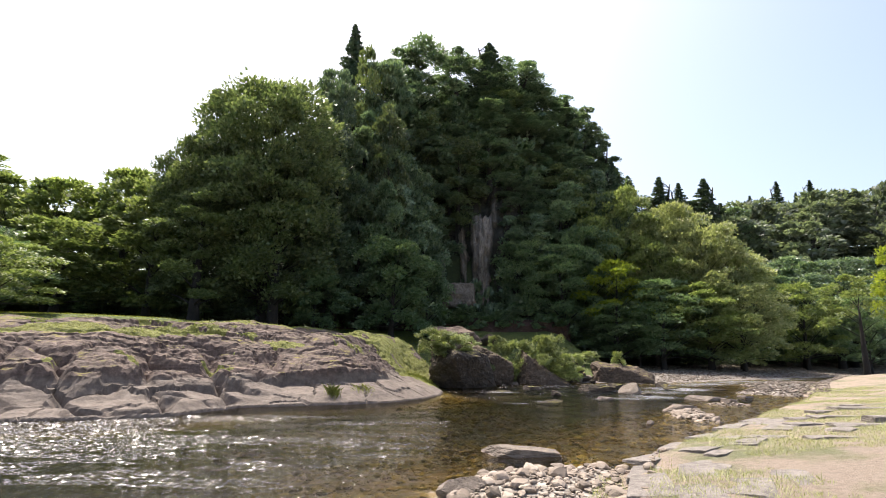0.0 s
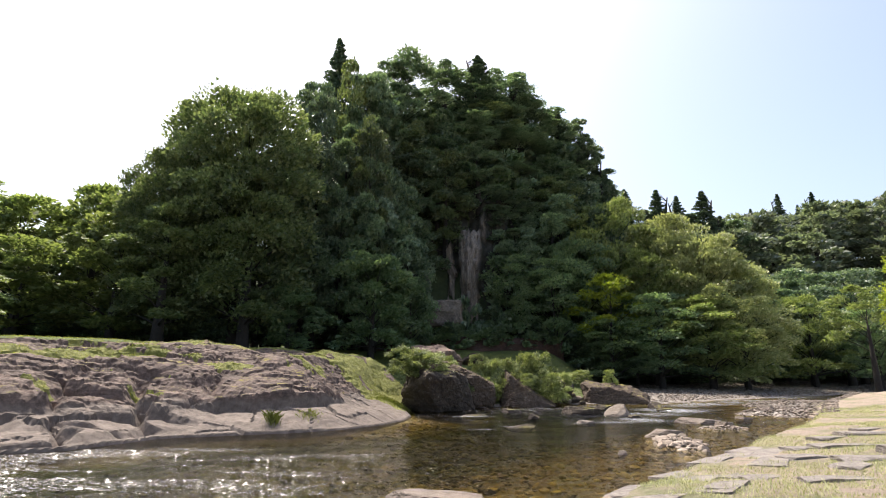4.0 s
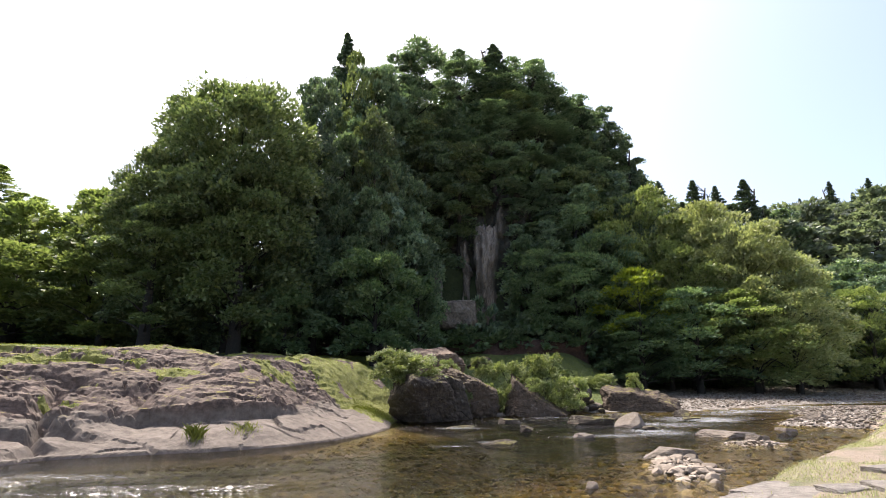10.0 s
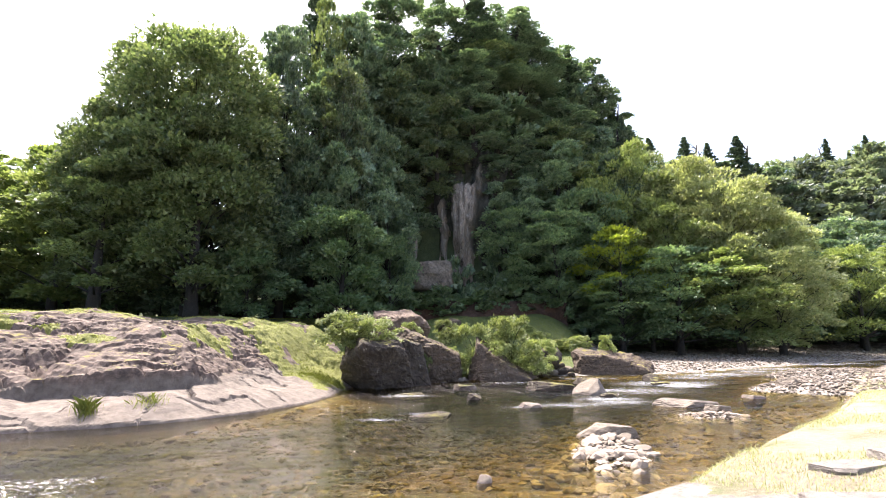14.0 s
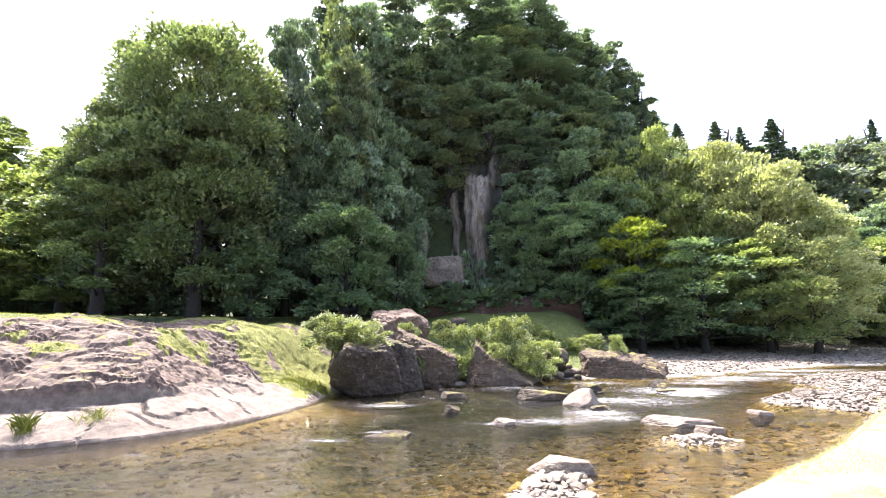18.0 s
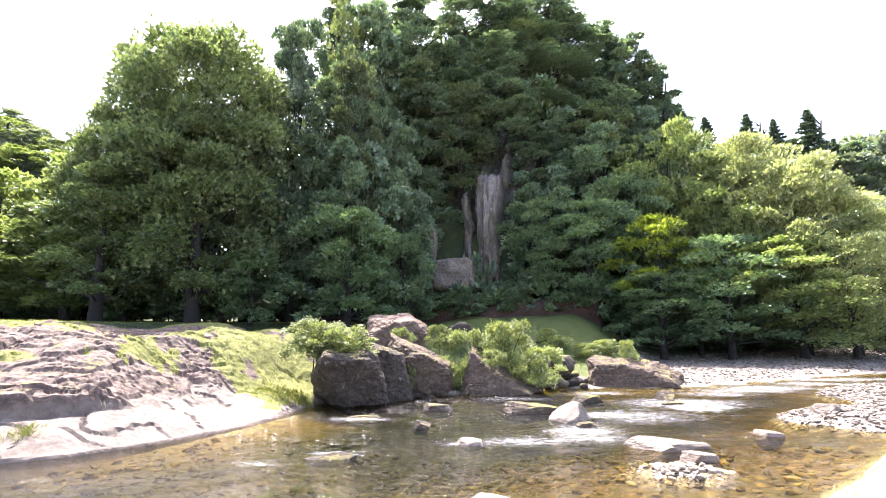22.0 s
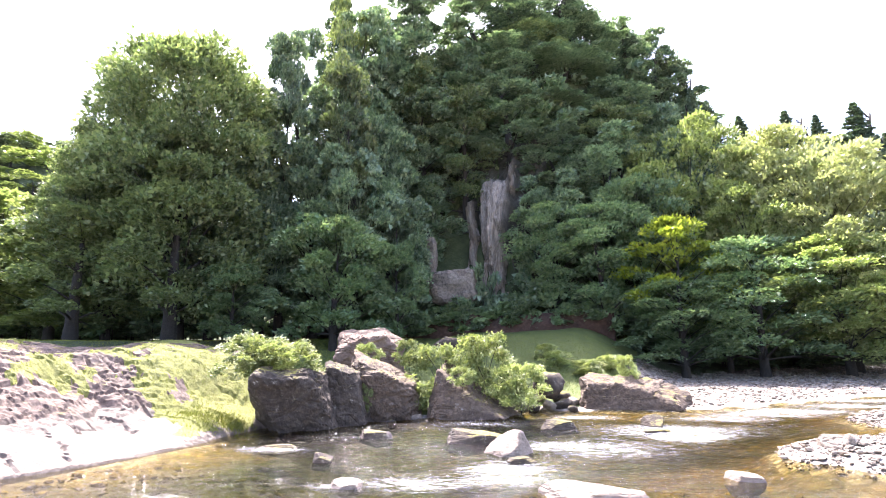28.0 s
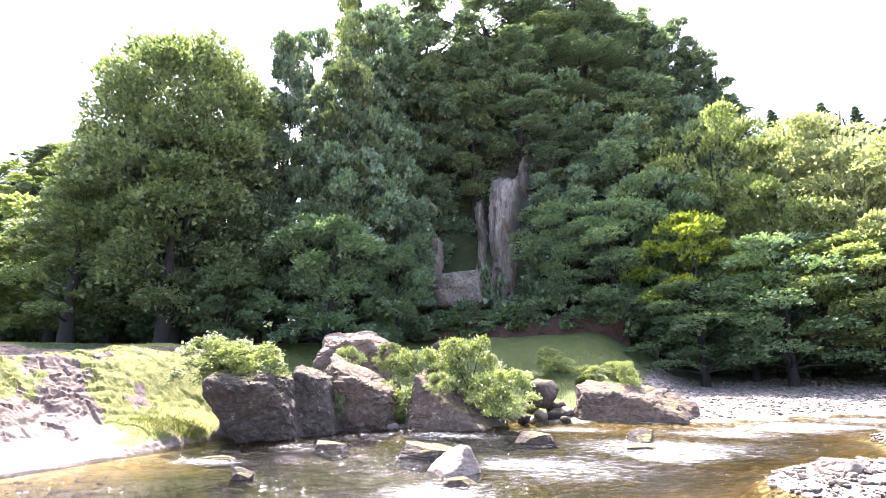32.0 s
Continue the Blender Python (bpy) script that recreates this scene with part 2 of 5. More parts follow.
def ground_mats():
    out = []
    m, nt, p = mat("river_bed", 0.6)
    co = nt.nodes.new("ShaderNodeTexCoord")
    v = nt.nodes.new("ShaderNodeTexVoronoi")
    v.inputs["Scale"].default_value, v.inputs["Randomness"].default_value = 4.5, 0.95
    nt.links.new(co.outputs["Object"], v.inputs["Vector"])
    sep = nt.nodes.new("ShaderNodeSeparateColor")
    nt.links.new(v.outputs["Color"], sep.inputs[0])
    stones = ramp(nt, sep.outputs[0], [(0.0, (0.065, 0.05, 0.015)), (0.6, (0.125, 0.095, 0.027)), (0.86, (0.175, 0.137, 0.04)), (1.0, (0.28, 0.235, 0.085))])
    gap = ramp(nt, v.outputs["Distance"], [(0.22, (1, 1, 1)), (0.66, (0.5, 0.5, 0.5))])
    big = ramp(nt, noise_tex(nt, 0.35, 4), [(0.35, (0.5, 0.58, 0.4)), (0.65, (1.25, 1.0, 0.75))])
    nt.links.new(mix(nt, 1.0, mix(nt, 1.0, stones, gap, "MULTIPLY"), big, "MULTIPLY"), p.inputs["Base Color"])
    nt.links.new(bump(nt, gap, 0.8, 0.08), p.inputs["Normal"])
    out.append(m)
    m, nt, p = mat("bank_soil", 0.9)
    patch = noise_tex(nt, 0.55, 6, 0.65)
    g = ramp(nt, noise_tex(nt, 9, 6, 0.7), [(0.35, (0.095, 0.112, 0.04)), (0.65, (0.19, 0.195, 0.088))])
    s = ramp(nt, noise_tex(nt, 14, 8, 0.7), [(0.3, (0.22, 0.172, 0.128)), (0.7, (0.36, 0.29, 0.222))])
    nt.links.new(mix(nt, ramp(nt, patch, [(0.5, (0, 0, 0)), (0.62, (0.9, 0.9, 0.9))]), s, g), p.inputs["Base Color"])
    nt.links.new(bump(nt, noise_tex(nt, 16, 9, 0.75), 1.0, 0.07), p.inputs["Normal"])
    out.append(m)
    # meadow ground colour lowered too, to carry the shade of the trees
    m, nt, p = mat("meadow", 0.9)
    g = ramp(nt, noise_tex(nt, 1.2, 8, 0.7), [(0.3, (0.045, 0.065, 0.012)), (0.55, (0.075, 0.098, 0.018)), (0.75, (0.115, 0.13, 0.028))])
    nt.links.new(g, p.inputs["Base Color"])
    nt.links.new(bump(nt, noise_tex(nt, 15, 8, 0.8), 1.0, 0.06), p.inputs["Normal"])
    out.append(m)
    m, nt, p = mat("forest_floor", 0.95)
    g = ramp(nt, noise_tex(nt, 0.8, 8, 0.7), [(0.3, (0.025, 0.036, 0.014)), (0.55, (0.05, 0.07, 0.026)), (0.75, (0.085, 0.095, 0.045))])
    nt.links.new(g, p.inputs["Base Color"])
    nt.links.new(bump(nt, noise_tex(nt, 4, 8, 0.8), 1.0, 0.2), p.inputs["Normal"])
    out.append(m)
    m, nt, p = mat("gravel_bed", 0.85)
    co = nt.nodes.new("ShaderNodeTexCoord")
    v = nt.nodes.new("ShaderNodeTexVoronoi")
    v.inputs["Scale"].default_value = 6.0
    nt.links.new(co.outputs["Object"], v.inputs["Vector"])
    sep = nt.nodes.new("ShaderNodeSeparateColor")
    nt.links.new(v.outputs["Color"], sep.inputs[0])
    stones = ramp(nt, sep.outputs[0], [(0.0, (0.12, 0.1, 0.085)), (0.5, (0.25, 0.215, 0.18)), (1.0, (0.42, 0.38, 0.32))])
    gap = ramp(nt, v.outputs["Distance"], [(0.2, (1, 1, 1)), (0.7, (0.5, 0.5, 0.5))])
    nt.links.new(mix(nt, 1.0, stones, gap, "MULTIPLY"), p.inputs["Base Color"])
    nt.links.new(bump(nt, gap, 1.0, 0.06), p.inputs["Normal"])
    out.append(m)
    return out


def water_mat():
    m = bpy.data.materials.new("river_water")
    m.use_nodes = True
    nt = m.node_tree
    nt.nodes.remove(nt.nodes["Principled BSDF"])
    rapid = nt.nodes.new("ShaderNodeAttribute")
    rapid.attribute_name = "rapid"
    a = noise_tex(nt, 2.2, 6, 0.62, "Object", (0.5, 1.7, 1))
    b = noise_tex(nt, 11, 5, 0.65, "Object", (0.6, 1.4, 1))
    add = nt.nodes.new("ShaderNodeMath")
    add.operation = "MULTIPLY_ADD"
    nt.links.new(b, add.inputs[0])
    add.inputs[1].default_value = 0.3
    nt.links.new(a, add.inputs[2])
    amp = nt.nodes.new("ShaderNodeMapRange")
    amp.inputs[3].default_value, amp.inputs[4].default_value = 0.011, 0.4
    nt.links.new(rapid.outputs["Fac"], amp.inputs[0])
    high = nt.nodes.new("ShaderNodeMath")
    high.operation = "MULTIPLY"
    nt.links.new(add.outputs[0], high.inputs[0])
    nt.links.new(amp.outputs[0], high.inputs[1])
    # sparse sharp crests that catch the sun
    crest = ramp(nt, noise_tex(nt, 16, 3, 0.6, "Object", (0.6, 1.5, 1)), [(0.7, (0, 0, 0)), (0.77, (1, 1, 1))])
    spark = nt.nodes.new("ShaderNodeMath")
    spark.operation = "MULTIPLY_ADD"
    nt.links.new(crest, spark.inputs[0])
    spark.inputs[1].default_value = 0.014
    nt.links.new(high.outputs[0], spark.inputs[2])
    nrm = bump(nt, spark.outputs[0], 1.0, 1.0)
    fr = nt.nodes.new("ShaderNodeFresnel")
    fr.inputs["IOR"].default_value = 1.33
    nt.links.new(nrm, fr.inputs["Normal"])
    tr = nt.nodes.new("ShaderNodeBsdfTransparent")
    dep = nt.nodes.new("ShaderNodeAttribute")
    dep.attribute_name = "depth"
    nt.links.new(ramp(nt, dep.outputs["Fac"], [(0.03, (0.9, 0.84, 0.58)), (0.25, (0.62, 0.55, 0.24)), (0.5, (0.37, 0.37, 0.14)), (0.8, (0.2, 0.25, 0.07)), (1.0, (0.13, 0.175, 0.04))]), tr.inputs[0])
    gl = nt.nodes.new("ShaderNodeBsdfGlossy")
    gl.inputs["Roughness"].default_value = 0.05
    nt.links.new(nrm, gl.inputs["Normal"])
    ms = nt.nodes.new("ShaderNodeMixShader")
    nt.links.new(fr.outputs[0], ms.inputs[0])
    nt.links.new(tr.outputs[0], ms.inputs[1])
    nt.links.new(gl.outputs[0], ms.inputs[2])
    # froth where the water breaks: streaks along the flow
    foam = nt.nodes.new("ShaderNodeAttribute")
    foam.attribute_name = "foam"
    co = nt.nodes.new("ShaderNodeTexCoord")
    turn = nt.nodes.new("ShaderNodeMapping")
    turn.inputs["Rotation"].default_value = (0, 0, radians(-28))
    turn.inputs["Scale"].default_value = (0.8, 3.0, 1)
    n = nt.nodes.new("ShaderNodeTexNoise")
    n.inputs["Scale"].default_value, n.inputs["Detail"].default_value, n.inputs["Roughness"].default_value = 4.0, 9, 0.82
    nt.links.new(co.outputs["Object"], turn.inputs[0])
    nt.links.new(turn.outputs[0], n.inputs["Vector"])
    both = nt.nodes.new("ShaderNodeMath")
    both.operation = "MULTIPLY_ADD"
    nt.links.new(foam.outputs["Fac"], both.inputs[0])
    both.inputs[1].default_value = 0.24
    nt.links.new(n.outputs["Fac"], both.inputs[2])
    white = ramp(nt, both.outputs[0], [(0.68, (0, 0, 0)), (0.92, (0.75, 0.75, 0.75))])
    di = nt.nodes.new("ShaderNodeBsdfDiffuse")
    di.inputs[0].default_value = (0.74, 0.76, 0.77, 1)
    top = nt.nodes.new("ShaderNodeMixShader")
    nt.links.new(white, top.inputs[0])
    nt.links.new(ms.outputs[0], top.inputs[1])
    nt.links.new(di.outputs[0], top.inputs[2])
    nt.links.new(top.outputs[0], nt.nodes["Material Output"].inputs[0])
    return m


WATER = water_mat()


# ---- shape of the land ----
CREST = np.array([(-5, -40), (-1.6, -6), (1, 3.5), (1.7, 5.8), (3.4, 8.2), (5, 10.2), (6.8, 13), (9, 16), (10.7, 18.2), (13.5, 23), (18, 31), (25, 41), (40, 56), (90, 95), (300, 260)], float)
SHORE = np.array([(-300, -30), (-60, 2), (-24, 6.5), (-16, 9.8), (-14, 10.8), (-12.2, 11.5), (-10.3, 12.8), (-9.6, 15.4), (-7.8, 16.5), (-6.2, 17.2), (-4.7, 18.5), (-3.8, 20.2), (-3.2, 22.4), (-3.3, 25), (-3.9, 27.6), (-4.1, 29.2), (-2.9, 30.6), (-1.5, 31.9), (1.5, 33), (3, 35.8), (6.9, 36), (9.8, 36), (12.5, 37.5), (16.9, 41.6), (30, 51), (60, 75), (150, 140), (300, 270)], float)


def side(poly, x, y):
    """Signed distance to a polyline, positive on its left."""
    best, sign = np.full(x.shape, 1e9), np.ones(x.shape)
    for (ax, ay), (bx, by) in zip(poly[:-1], poly[1:]):
        dx, dy = bx - ax, by - ay
        u = np.clip(((x - ax) * dx + (y - ay) * dy) / (dx * dx + dy * dy), 0, 1)
        d = np.hypot(x - ax - u * dx, y - ay - u * dy)
        cross = dx * (y - ay) - dy * (x - ax)
        near = d < best
        best = np.where(near, d, best)
        sign = np.where(near, np.where(cross > 0, 1, -1), sign)
    return best * sign


def smooth(a, b, v):
    u = np.clip((v - a) / (b - a), 0, 1)
    return u * u * (3 - 2 * u)


def wave(x, y, f, seed=0.0):
    """Cheap smooth noise about -1 to 1."""
    return (np.sin(x * f + 1.7 * np.sin(y * f * 0.7 + seed) + seed) + np.sin(y * f * 1.13 + 1.3 * np.sin(x * f * 0.83 + 2 * seed) + 2.1 * seed) + np.sin((x + y) * f * 0.71 + seed * 3.3)) / 3


def hill_z(x, y):
    foot = np.interp(x, [-200, -60, -25, -12, -6, 4, 10, 20, 30, 50, 100, 300], [60, 52, 48, 48.3, 49.5, 52, 57, 64, 70, 74, 88, 180])
    top = np.interp(x, [-200, -45, -32, -22, -10, 0, 8, 15, 22, 30, 42, 58, 90, 300], [12, 6, 9, 19, 27, 29, 25, 19, 13, 10, 13, 18, 24, 40])
    deep = np.interp(x, [-60, -20, 10, 30, 60, 100], [30, 14, 14, 18, 20, 30])
    z = top * smooth(0, 1, (y - foot) / deep)
    ridge = np.interp(x, [-300, -202, -187, -172, -145, -135, -120, -100], [82, 79, 71, 60, 39, 25, 10, 0])
    z = np.maximum(z, ridge * np.exp(-((y - 140) / 45) ** 2))
    return z + 0.9 * wave(x, y, 0.35, 1.0) * smooth(2, 14, z)


def land(x, y):
    x, y = np.asarray(x, float), np.asarray(y, float)
    dn = -side(CREST, x, y)
    df = side(SHORE, x, y)
    # near bank
    bank = np.interp(dn, [-16, -8, -4.5, -2.0, -0.8, -0.42, -0.12, 0, 1.2, 3, 5, 8, 30], [-3.0, -0.9, -0.45, -0.22, -0.12, -0.02, 0.28, 0.38, 0.46, 0.66, 0.87, 1.06, 2.2]) + 0.05 * wave(x, y, 1.9, 0.4) * smooth(-1.5, 0.5, dn)
    # far side: rock ledge ground, boulder foot, gravel bar
    ledge = np.interp(df, [-9, -3, -0.6, 0, 2.5, 5, 10, 16, 30, 60], [-3.0, -0.75, -0.35, -0.35, -0.1, 1.0, 2.4, 3.9, 4.7, 6])
    foot = np.interp(df, [-9, -3, -0.6, 0, 3, 8, 14, 18, 60], [-3.0, -0.6, -0.2, 0.02, 0.8, 2.2, 4.0, 4.6, 5])
    bar = np.interp(df, [-14, -6, -0.6, 0, 4, 11, 14, 18, 60], [-3.0, -0.6, -0.15, 0.05, 0.35, 0.62, 1.1, 2.0, 4])
    a, b = smooth(-5.5, -2.5, x), smooth(4, 11, x)
    far = ledge * (1 - a) + foot * a * (1 - b) + bar * b
    deep = smooth(2.5, 6.5, -dn) * smooth(33, 25, y + 0.3 * x)
    bed = -0.66 - 0.62 * deep + 0.14 * wave(x, y, 0.45, 2.0) + 0.04 * wave(x, y, 2.3, 0.7)
    # gravel beach, islet and the bar below the bank
    for cx, cy, rx, ry, h in ((0.5, 4.0, 2.7, 3.0, 0.82), (5.4, 15.0, 0.95, 2.5, 0.76), (8.2, 20.0, 1.8, 1.9, 0.6), (13.5, 26.0, 2.6, 2.6, 0.92), (18.5, 32.5, 4.5, 6, 0.95)):
        bed = bed + h * np.exp(-(((x - cx) / rx) ** 2 + ((y - cy) / ry) ** 2) ** 2)
    z = np.maximum(np.maximum(bank, far), bed)
    return np.where(df > 6, np.maximum(z, z + hill_z(x, y)), z)


def gz(x, y):
    return float(land(np.array([x]), np.array([y]))[0])


def grid_mesh(name, xs, ys, zfun, mats, pick=None, smoothed=True):
    X, Y = np.meshgrid(xs, ys)
    Z = zfun(X, Y)
    co = np.stack([X, Y, Z], -1).reshape(-1, 3)
    nx, ny = len(xs), len(ys)
    i = (np.arange(ny - 1)[:, None] * nx + np.arange(nx - 1)[None]).ravel()
    faces = np.stack([i, i + 1, i + nx + 1, i + nx], 1)
    me = bpy.data.meshes.new(name)
    me.vertices.add(len(co))
    me.vertices.foreach_set("co", co.astype(np.float32).ravel())
    me.loops.add(faces.size)
    me.loops.foreach_set("vertex_index", faces.ravel().astype(np.int32))
    me.polygons.add(len(faces))
    me.polygons.foreach_set("loop_start", (np.arange(len(faces)) * 4).astype(np.int32))
    me.polygons.foreach_set("use_smooth", np.full(len(faces), smoothed))
    for m in mats:
        me.materials.append(m)
    if pick is not None:
        c = co[faces].mean(1)
        me.polygons.foreach_set("material_index", pick(c[:, 0], c[:, 1], c[:, 2]).astype(np.int32))
    me.update()
    me.validate()
    return new(name, me)


def steps(stops):
    out = [stops[0][0]]
    for (a, s), (b, _) in zip(stops[:-1], stops[1:]):
        n = max(1, round((b - a) / s))
        out += [a + (b - a) * k / n for k in range(1, n + 1)]
    return np.array(out)


def ground_pick(x, y, z):
    dn, df = -side(CREST, x, y), side(SHORE, x, y)
    k = np.zeros(x.shape)
    k = np.where((z > -0.08) & (df < 0.5), 4, k)
    k = np.where(dn > -0.6, 1, k)
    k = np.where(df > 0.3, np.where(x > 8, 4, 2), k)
    # dark forest floor behind the gravel bar, also standing in for tree shade
    k = np.where((df > 12.5 + 0.8 * wave(x, y, 0.9)) & (x > 8), 3, k)
    k = np.where(((df > 17) & (x > 6)) | (hill_z(x, y) > 0.35) | ((x < -12) & (y > 33 + 0.25 * (x + 12))), 3, k)
    return k


GROUND_MATS = ground_mats()
ground = grid_mesh("ground", steps([(-2500, 300), (-400, 20), (-200, 6), (-80, 3), (-26, 0.42), (32, 1.2), (110, 20), (500, 300), (2500, 300)]),
                   steps([(-2500, 300), (-200, 30), (-30, 2), (-8, 0.42), (46, 0.9), (110, 5), (200, 25), (600, 300), (3000, 300)]), land, GROUND_MATS, ground_pick)
tagged(ground, "river bed, grassy banks, gravel bars and wooded hill slopes", "ground", kind="structure")


def water_z(x, y):
    rapid = smooth(22, 30, y + 0.5 * x) * smooth(62, 48, y) + 0.12
    return rapid * (0.05 * wave(x, y * 1.4, 2.1, 0.3) + 0.018 * wave(x, y, 6.3, 1.1))


river = grid_mesh("water", steps([(-300, 30), (-40, 1), (-18, 0.3), (24, 0.6), (50, 10), (300, 30)]), steps([(-60, 4), (-4, 0.3), (46, 0.8), (80, 10), (300, 30)]), water_z, [WATER])
FOAM = [(9.6, 30.0, 3.2, 2.2, 1.0), (7.2, 26.6, 2.2, 1.4, 1.0), (13.5, 35.5, 3.4, 1.8, 1.0), (16.0, 37.5, 3.2, 1.6, 1.0), (6.6, 22.6, 1.4, 0.8, 1.0), (11, 33, 2.6, 1.6, 0.95), (9.9, 28.8, 1.6, 1.3, 1.25), (12.3, 34.2, 3.2, 1.3, 1.0), (17.6, 40.0, 4.0, 1.6, 1.05), (22, 45, 5, 2.4, 1.05), (6.4, 23.6, 1.4, 1.3, 1.1), (5.2, 22.0, 2.0, 1.0, 0.9), (3.4, 31.0, 2.6, 1.2, 0.8),
        (6.5, 33.4, 2.2, 1.2, 0.95), (0.2, 18.8, 0.9, 0.35, 1.0), (1.3, 20.0, 0.9, 0.4, 1.05), (-0.4, 25.0, 1.6, 0.7, 1.05), (3.7, 21.4, 0.7, 0.35, 1.05), (8.0, 26.5, 2.6, 2.4, 0.86), (-3.2, 16.8, 1.2, 0.3, 0.85), (-7, 13.2, 2.6, 0.5, 0.88)]
fv = np.empty(len(river.data.vertices) * 3, np.float32)
river.data.vertices.foreach_get("co", fv)
fx, fy = fv[0::3], fv[1::3]
river.data.attributes.new("depth", "FLOAT", "POINT").data.foreach_set("value", np.clip(-land(fx, fy) / 1.3, 0, 1).astype(np.float32))
ff = np.zeros(fx.shape)
for ax, ay, rx, ry, k in FOAM:
    ff = np.maximum(ff, k * np.exp(-((fx - ax) / rx) ** 2 - ((fy - ay) / ry) ** 2))
river.data.attributes.new("foam", "FLOAT", "POINT").data.foreach_set("value", np.clip(ff, 0, 1).astype(np.float32))
rr = np.clip(0.15 + 0.85 * smooth(25, 36, fy + 0.5 * fx), 0, 1)
rr = np.maximum(rr, 0.75 * smooth(-2, -9, fx) * smooth(14, 8, fy))
river.data.attributes.new("rapid", "FLOAT", "POINT").data.foreach_set("value", rr.astype(np.float32))
tagged(river, "shallow clear brown river water with sparkling ripples", "river", kind="structure")


# ---- things: helpers ----
def part(name, me_or_bm, material, parent=None, label=""):
    if isinstance(me_or_bm, bmesh.types.BMesh):
        me = bpy.data.meshes.new(name)
        me_or_bm.to_mesh(me)
        me_or_bm.free()
    else:
        me = me_or_bm
    if material is not None and not me.materials:
        me.materials.append(material)
    ob = new(name, me)
    if parent is not None:
        ob.parent = parent
    if label:
        tagged(ob, label)
    return ob


def raw_mesh(name, co, faces, smoothed=False):
    """A mesh from numpy vertices and faces of one size."""
    me = bpy.data.meshes.new(name)
    n = faces.shape[1]
    me.vertices.add(len(co))
    me.vertices.foreach_set("co", np.asarray(co, np.float32).ravel())
    me.loops.add(faces.size)
    me.loops.foreach_set("vertex_index", faces.ravel().astype(np.int32))
    me.polygons.add(len(faces))
    me.polygons.foreach_set("loop_start", (np.arange(len(faces)) * n).astype(np.int32))
    me.polygons.foreach_set("use_smooth", np.full(len(faces), smoothed))
    me.update()
    return me


def leaves(name, centres, dirs, rng, size, flat=0.5, droop=0.0, aspect=0.55, outward=None):
    """One pointed blade a leaf: at each centre, pointing along dirs."""
    n = len(centres)
    d = dirs + rng.normal(0, 0.45, (n, 3))
    d[:, 2] -= droop
    d /= np.linalg.norm(d, axis=1)[:, None] + 1e-9
    up = rng.normal(0, 0.5, (n, 3)) + np.array([0, 0, 1.0]) * flat * 1.2 + (outward * (1.35 - 0.8 * flat) if outward is not None else 0)
    side_v = np.cross(d, up)
    side_v /= np.linalg.norm(side_v, axis=1)[:, None] + 1e-9
    nrm = np.cross(side_v, d)
    s = (size * rng.uniform(0.6, 1.3, n))[:, None]
    tip = centres + d * s * 0.6
    l = centres - d * s * 0.4 - side_v * s * aspect * 0.55 + nrm * s * 0.1
    r = centres - d * s * 0.4 + side_v * s * aspect * 0.55 - nrm * s * 0.05
    co = np.stack([l, r, tip], 1).reshape(-1, 3)
    return raw_mesh(name, co, np.arange(3 * n).reshape(-1, 3))


def tube(bm, pts, radii, sides=7):
    """A tapered limb along points."""
    rings = []
    for i, (p, r) in enumerate(zip(pts, radii)):
        a, b = pts[max(0, i - 1)], pts[min(len(pts) - 1, i + 1)]
        t = (Vector(b) - Vector(a)).normalized()
        u = t.orthogonal().normalized()
        v = t.cross(u)
        rings.append([bm.verts.new(Vector(p) + (u * math.cos(k * 2 * math.pi / sides) + v * math.sin(k * 2 * math.pi / sides)) * r) for k in range(sides)])
    for a, b in zip(rings[:-1], rings[1:]):
        for k in range(sides):
            bm.faces.new((a[k], a[(k + 1) % sides], b[(k + 1) % sides], b[k])).smooth = True
    bm.faces.new(rings[-1])


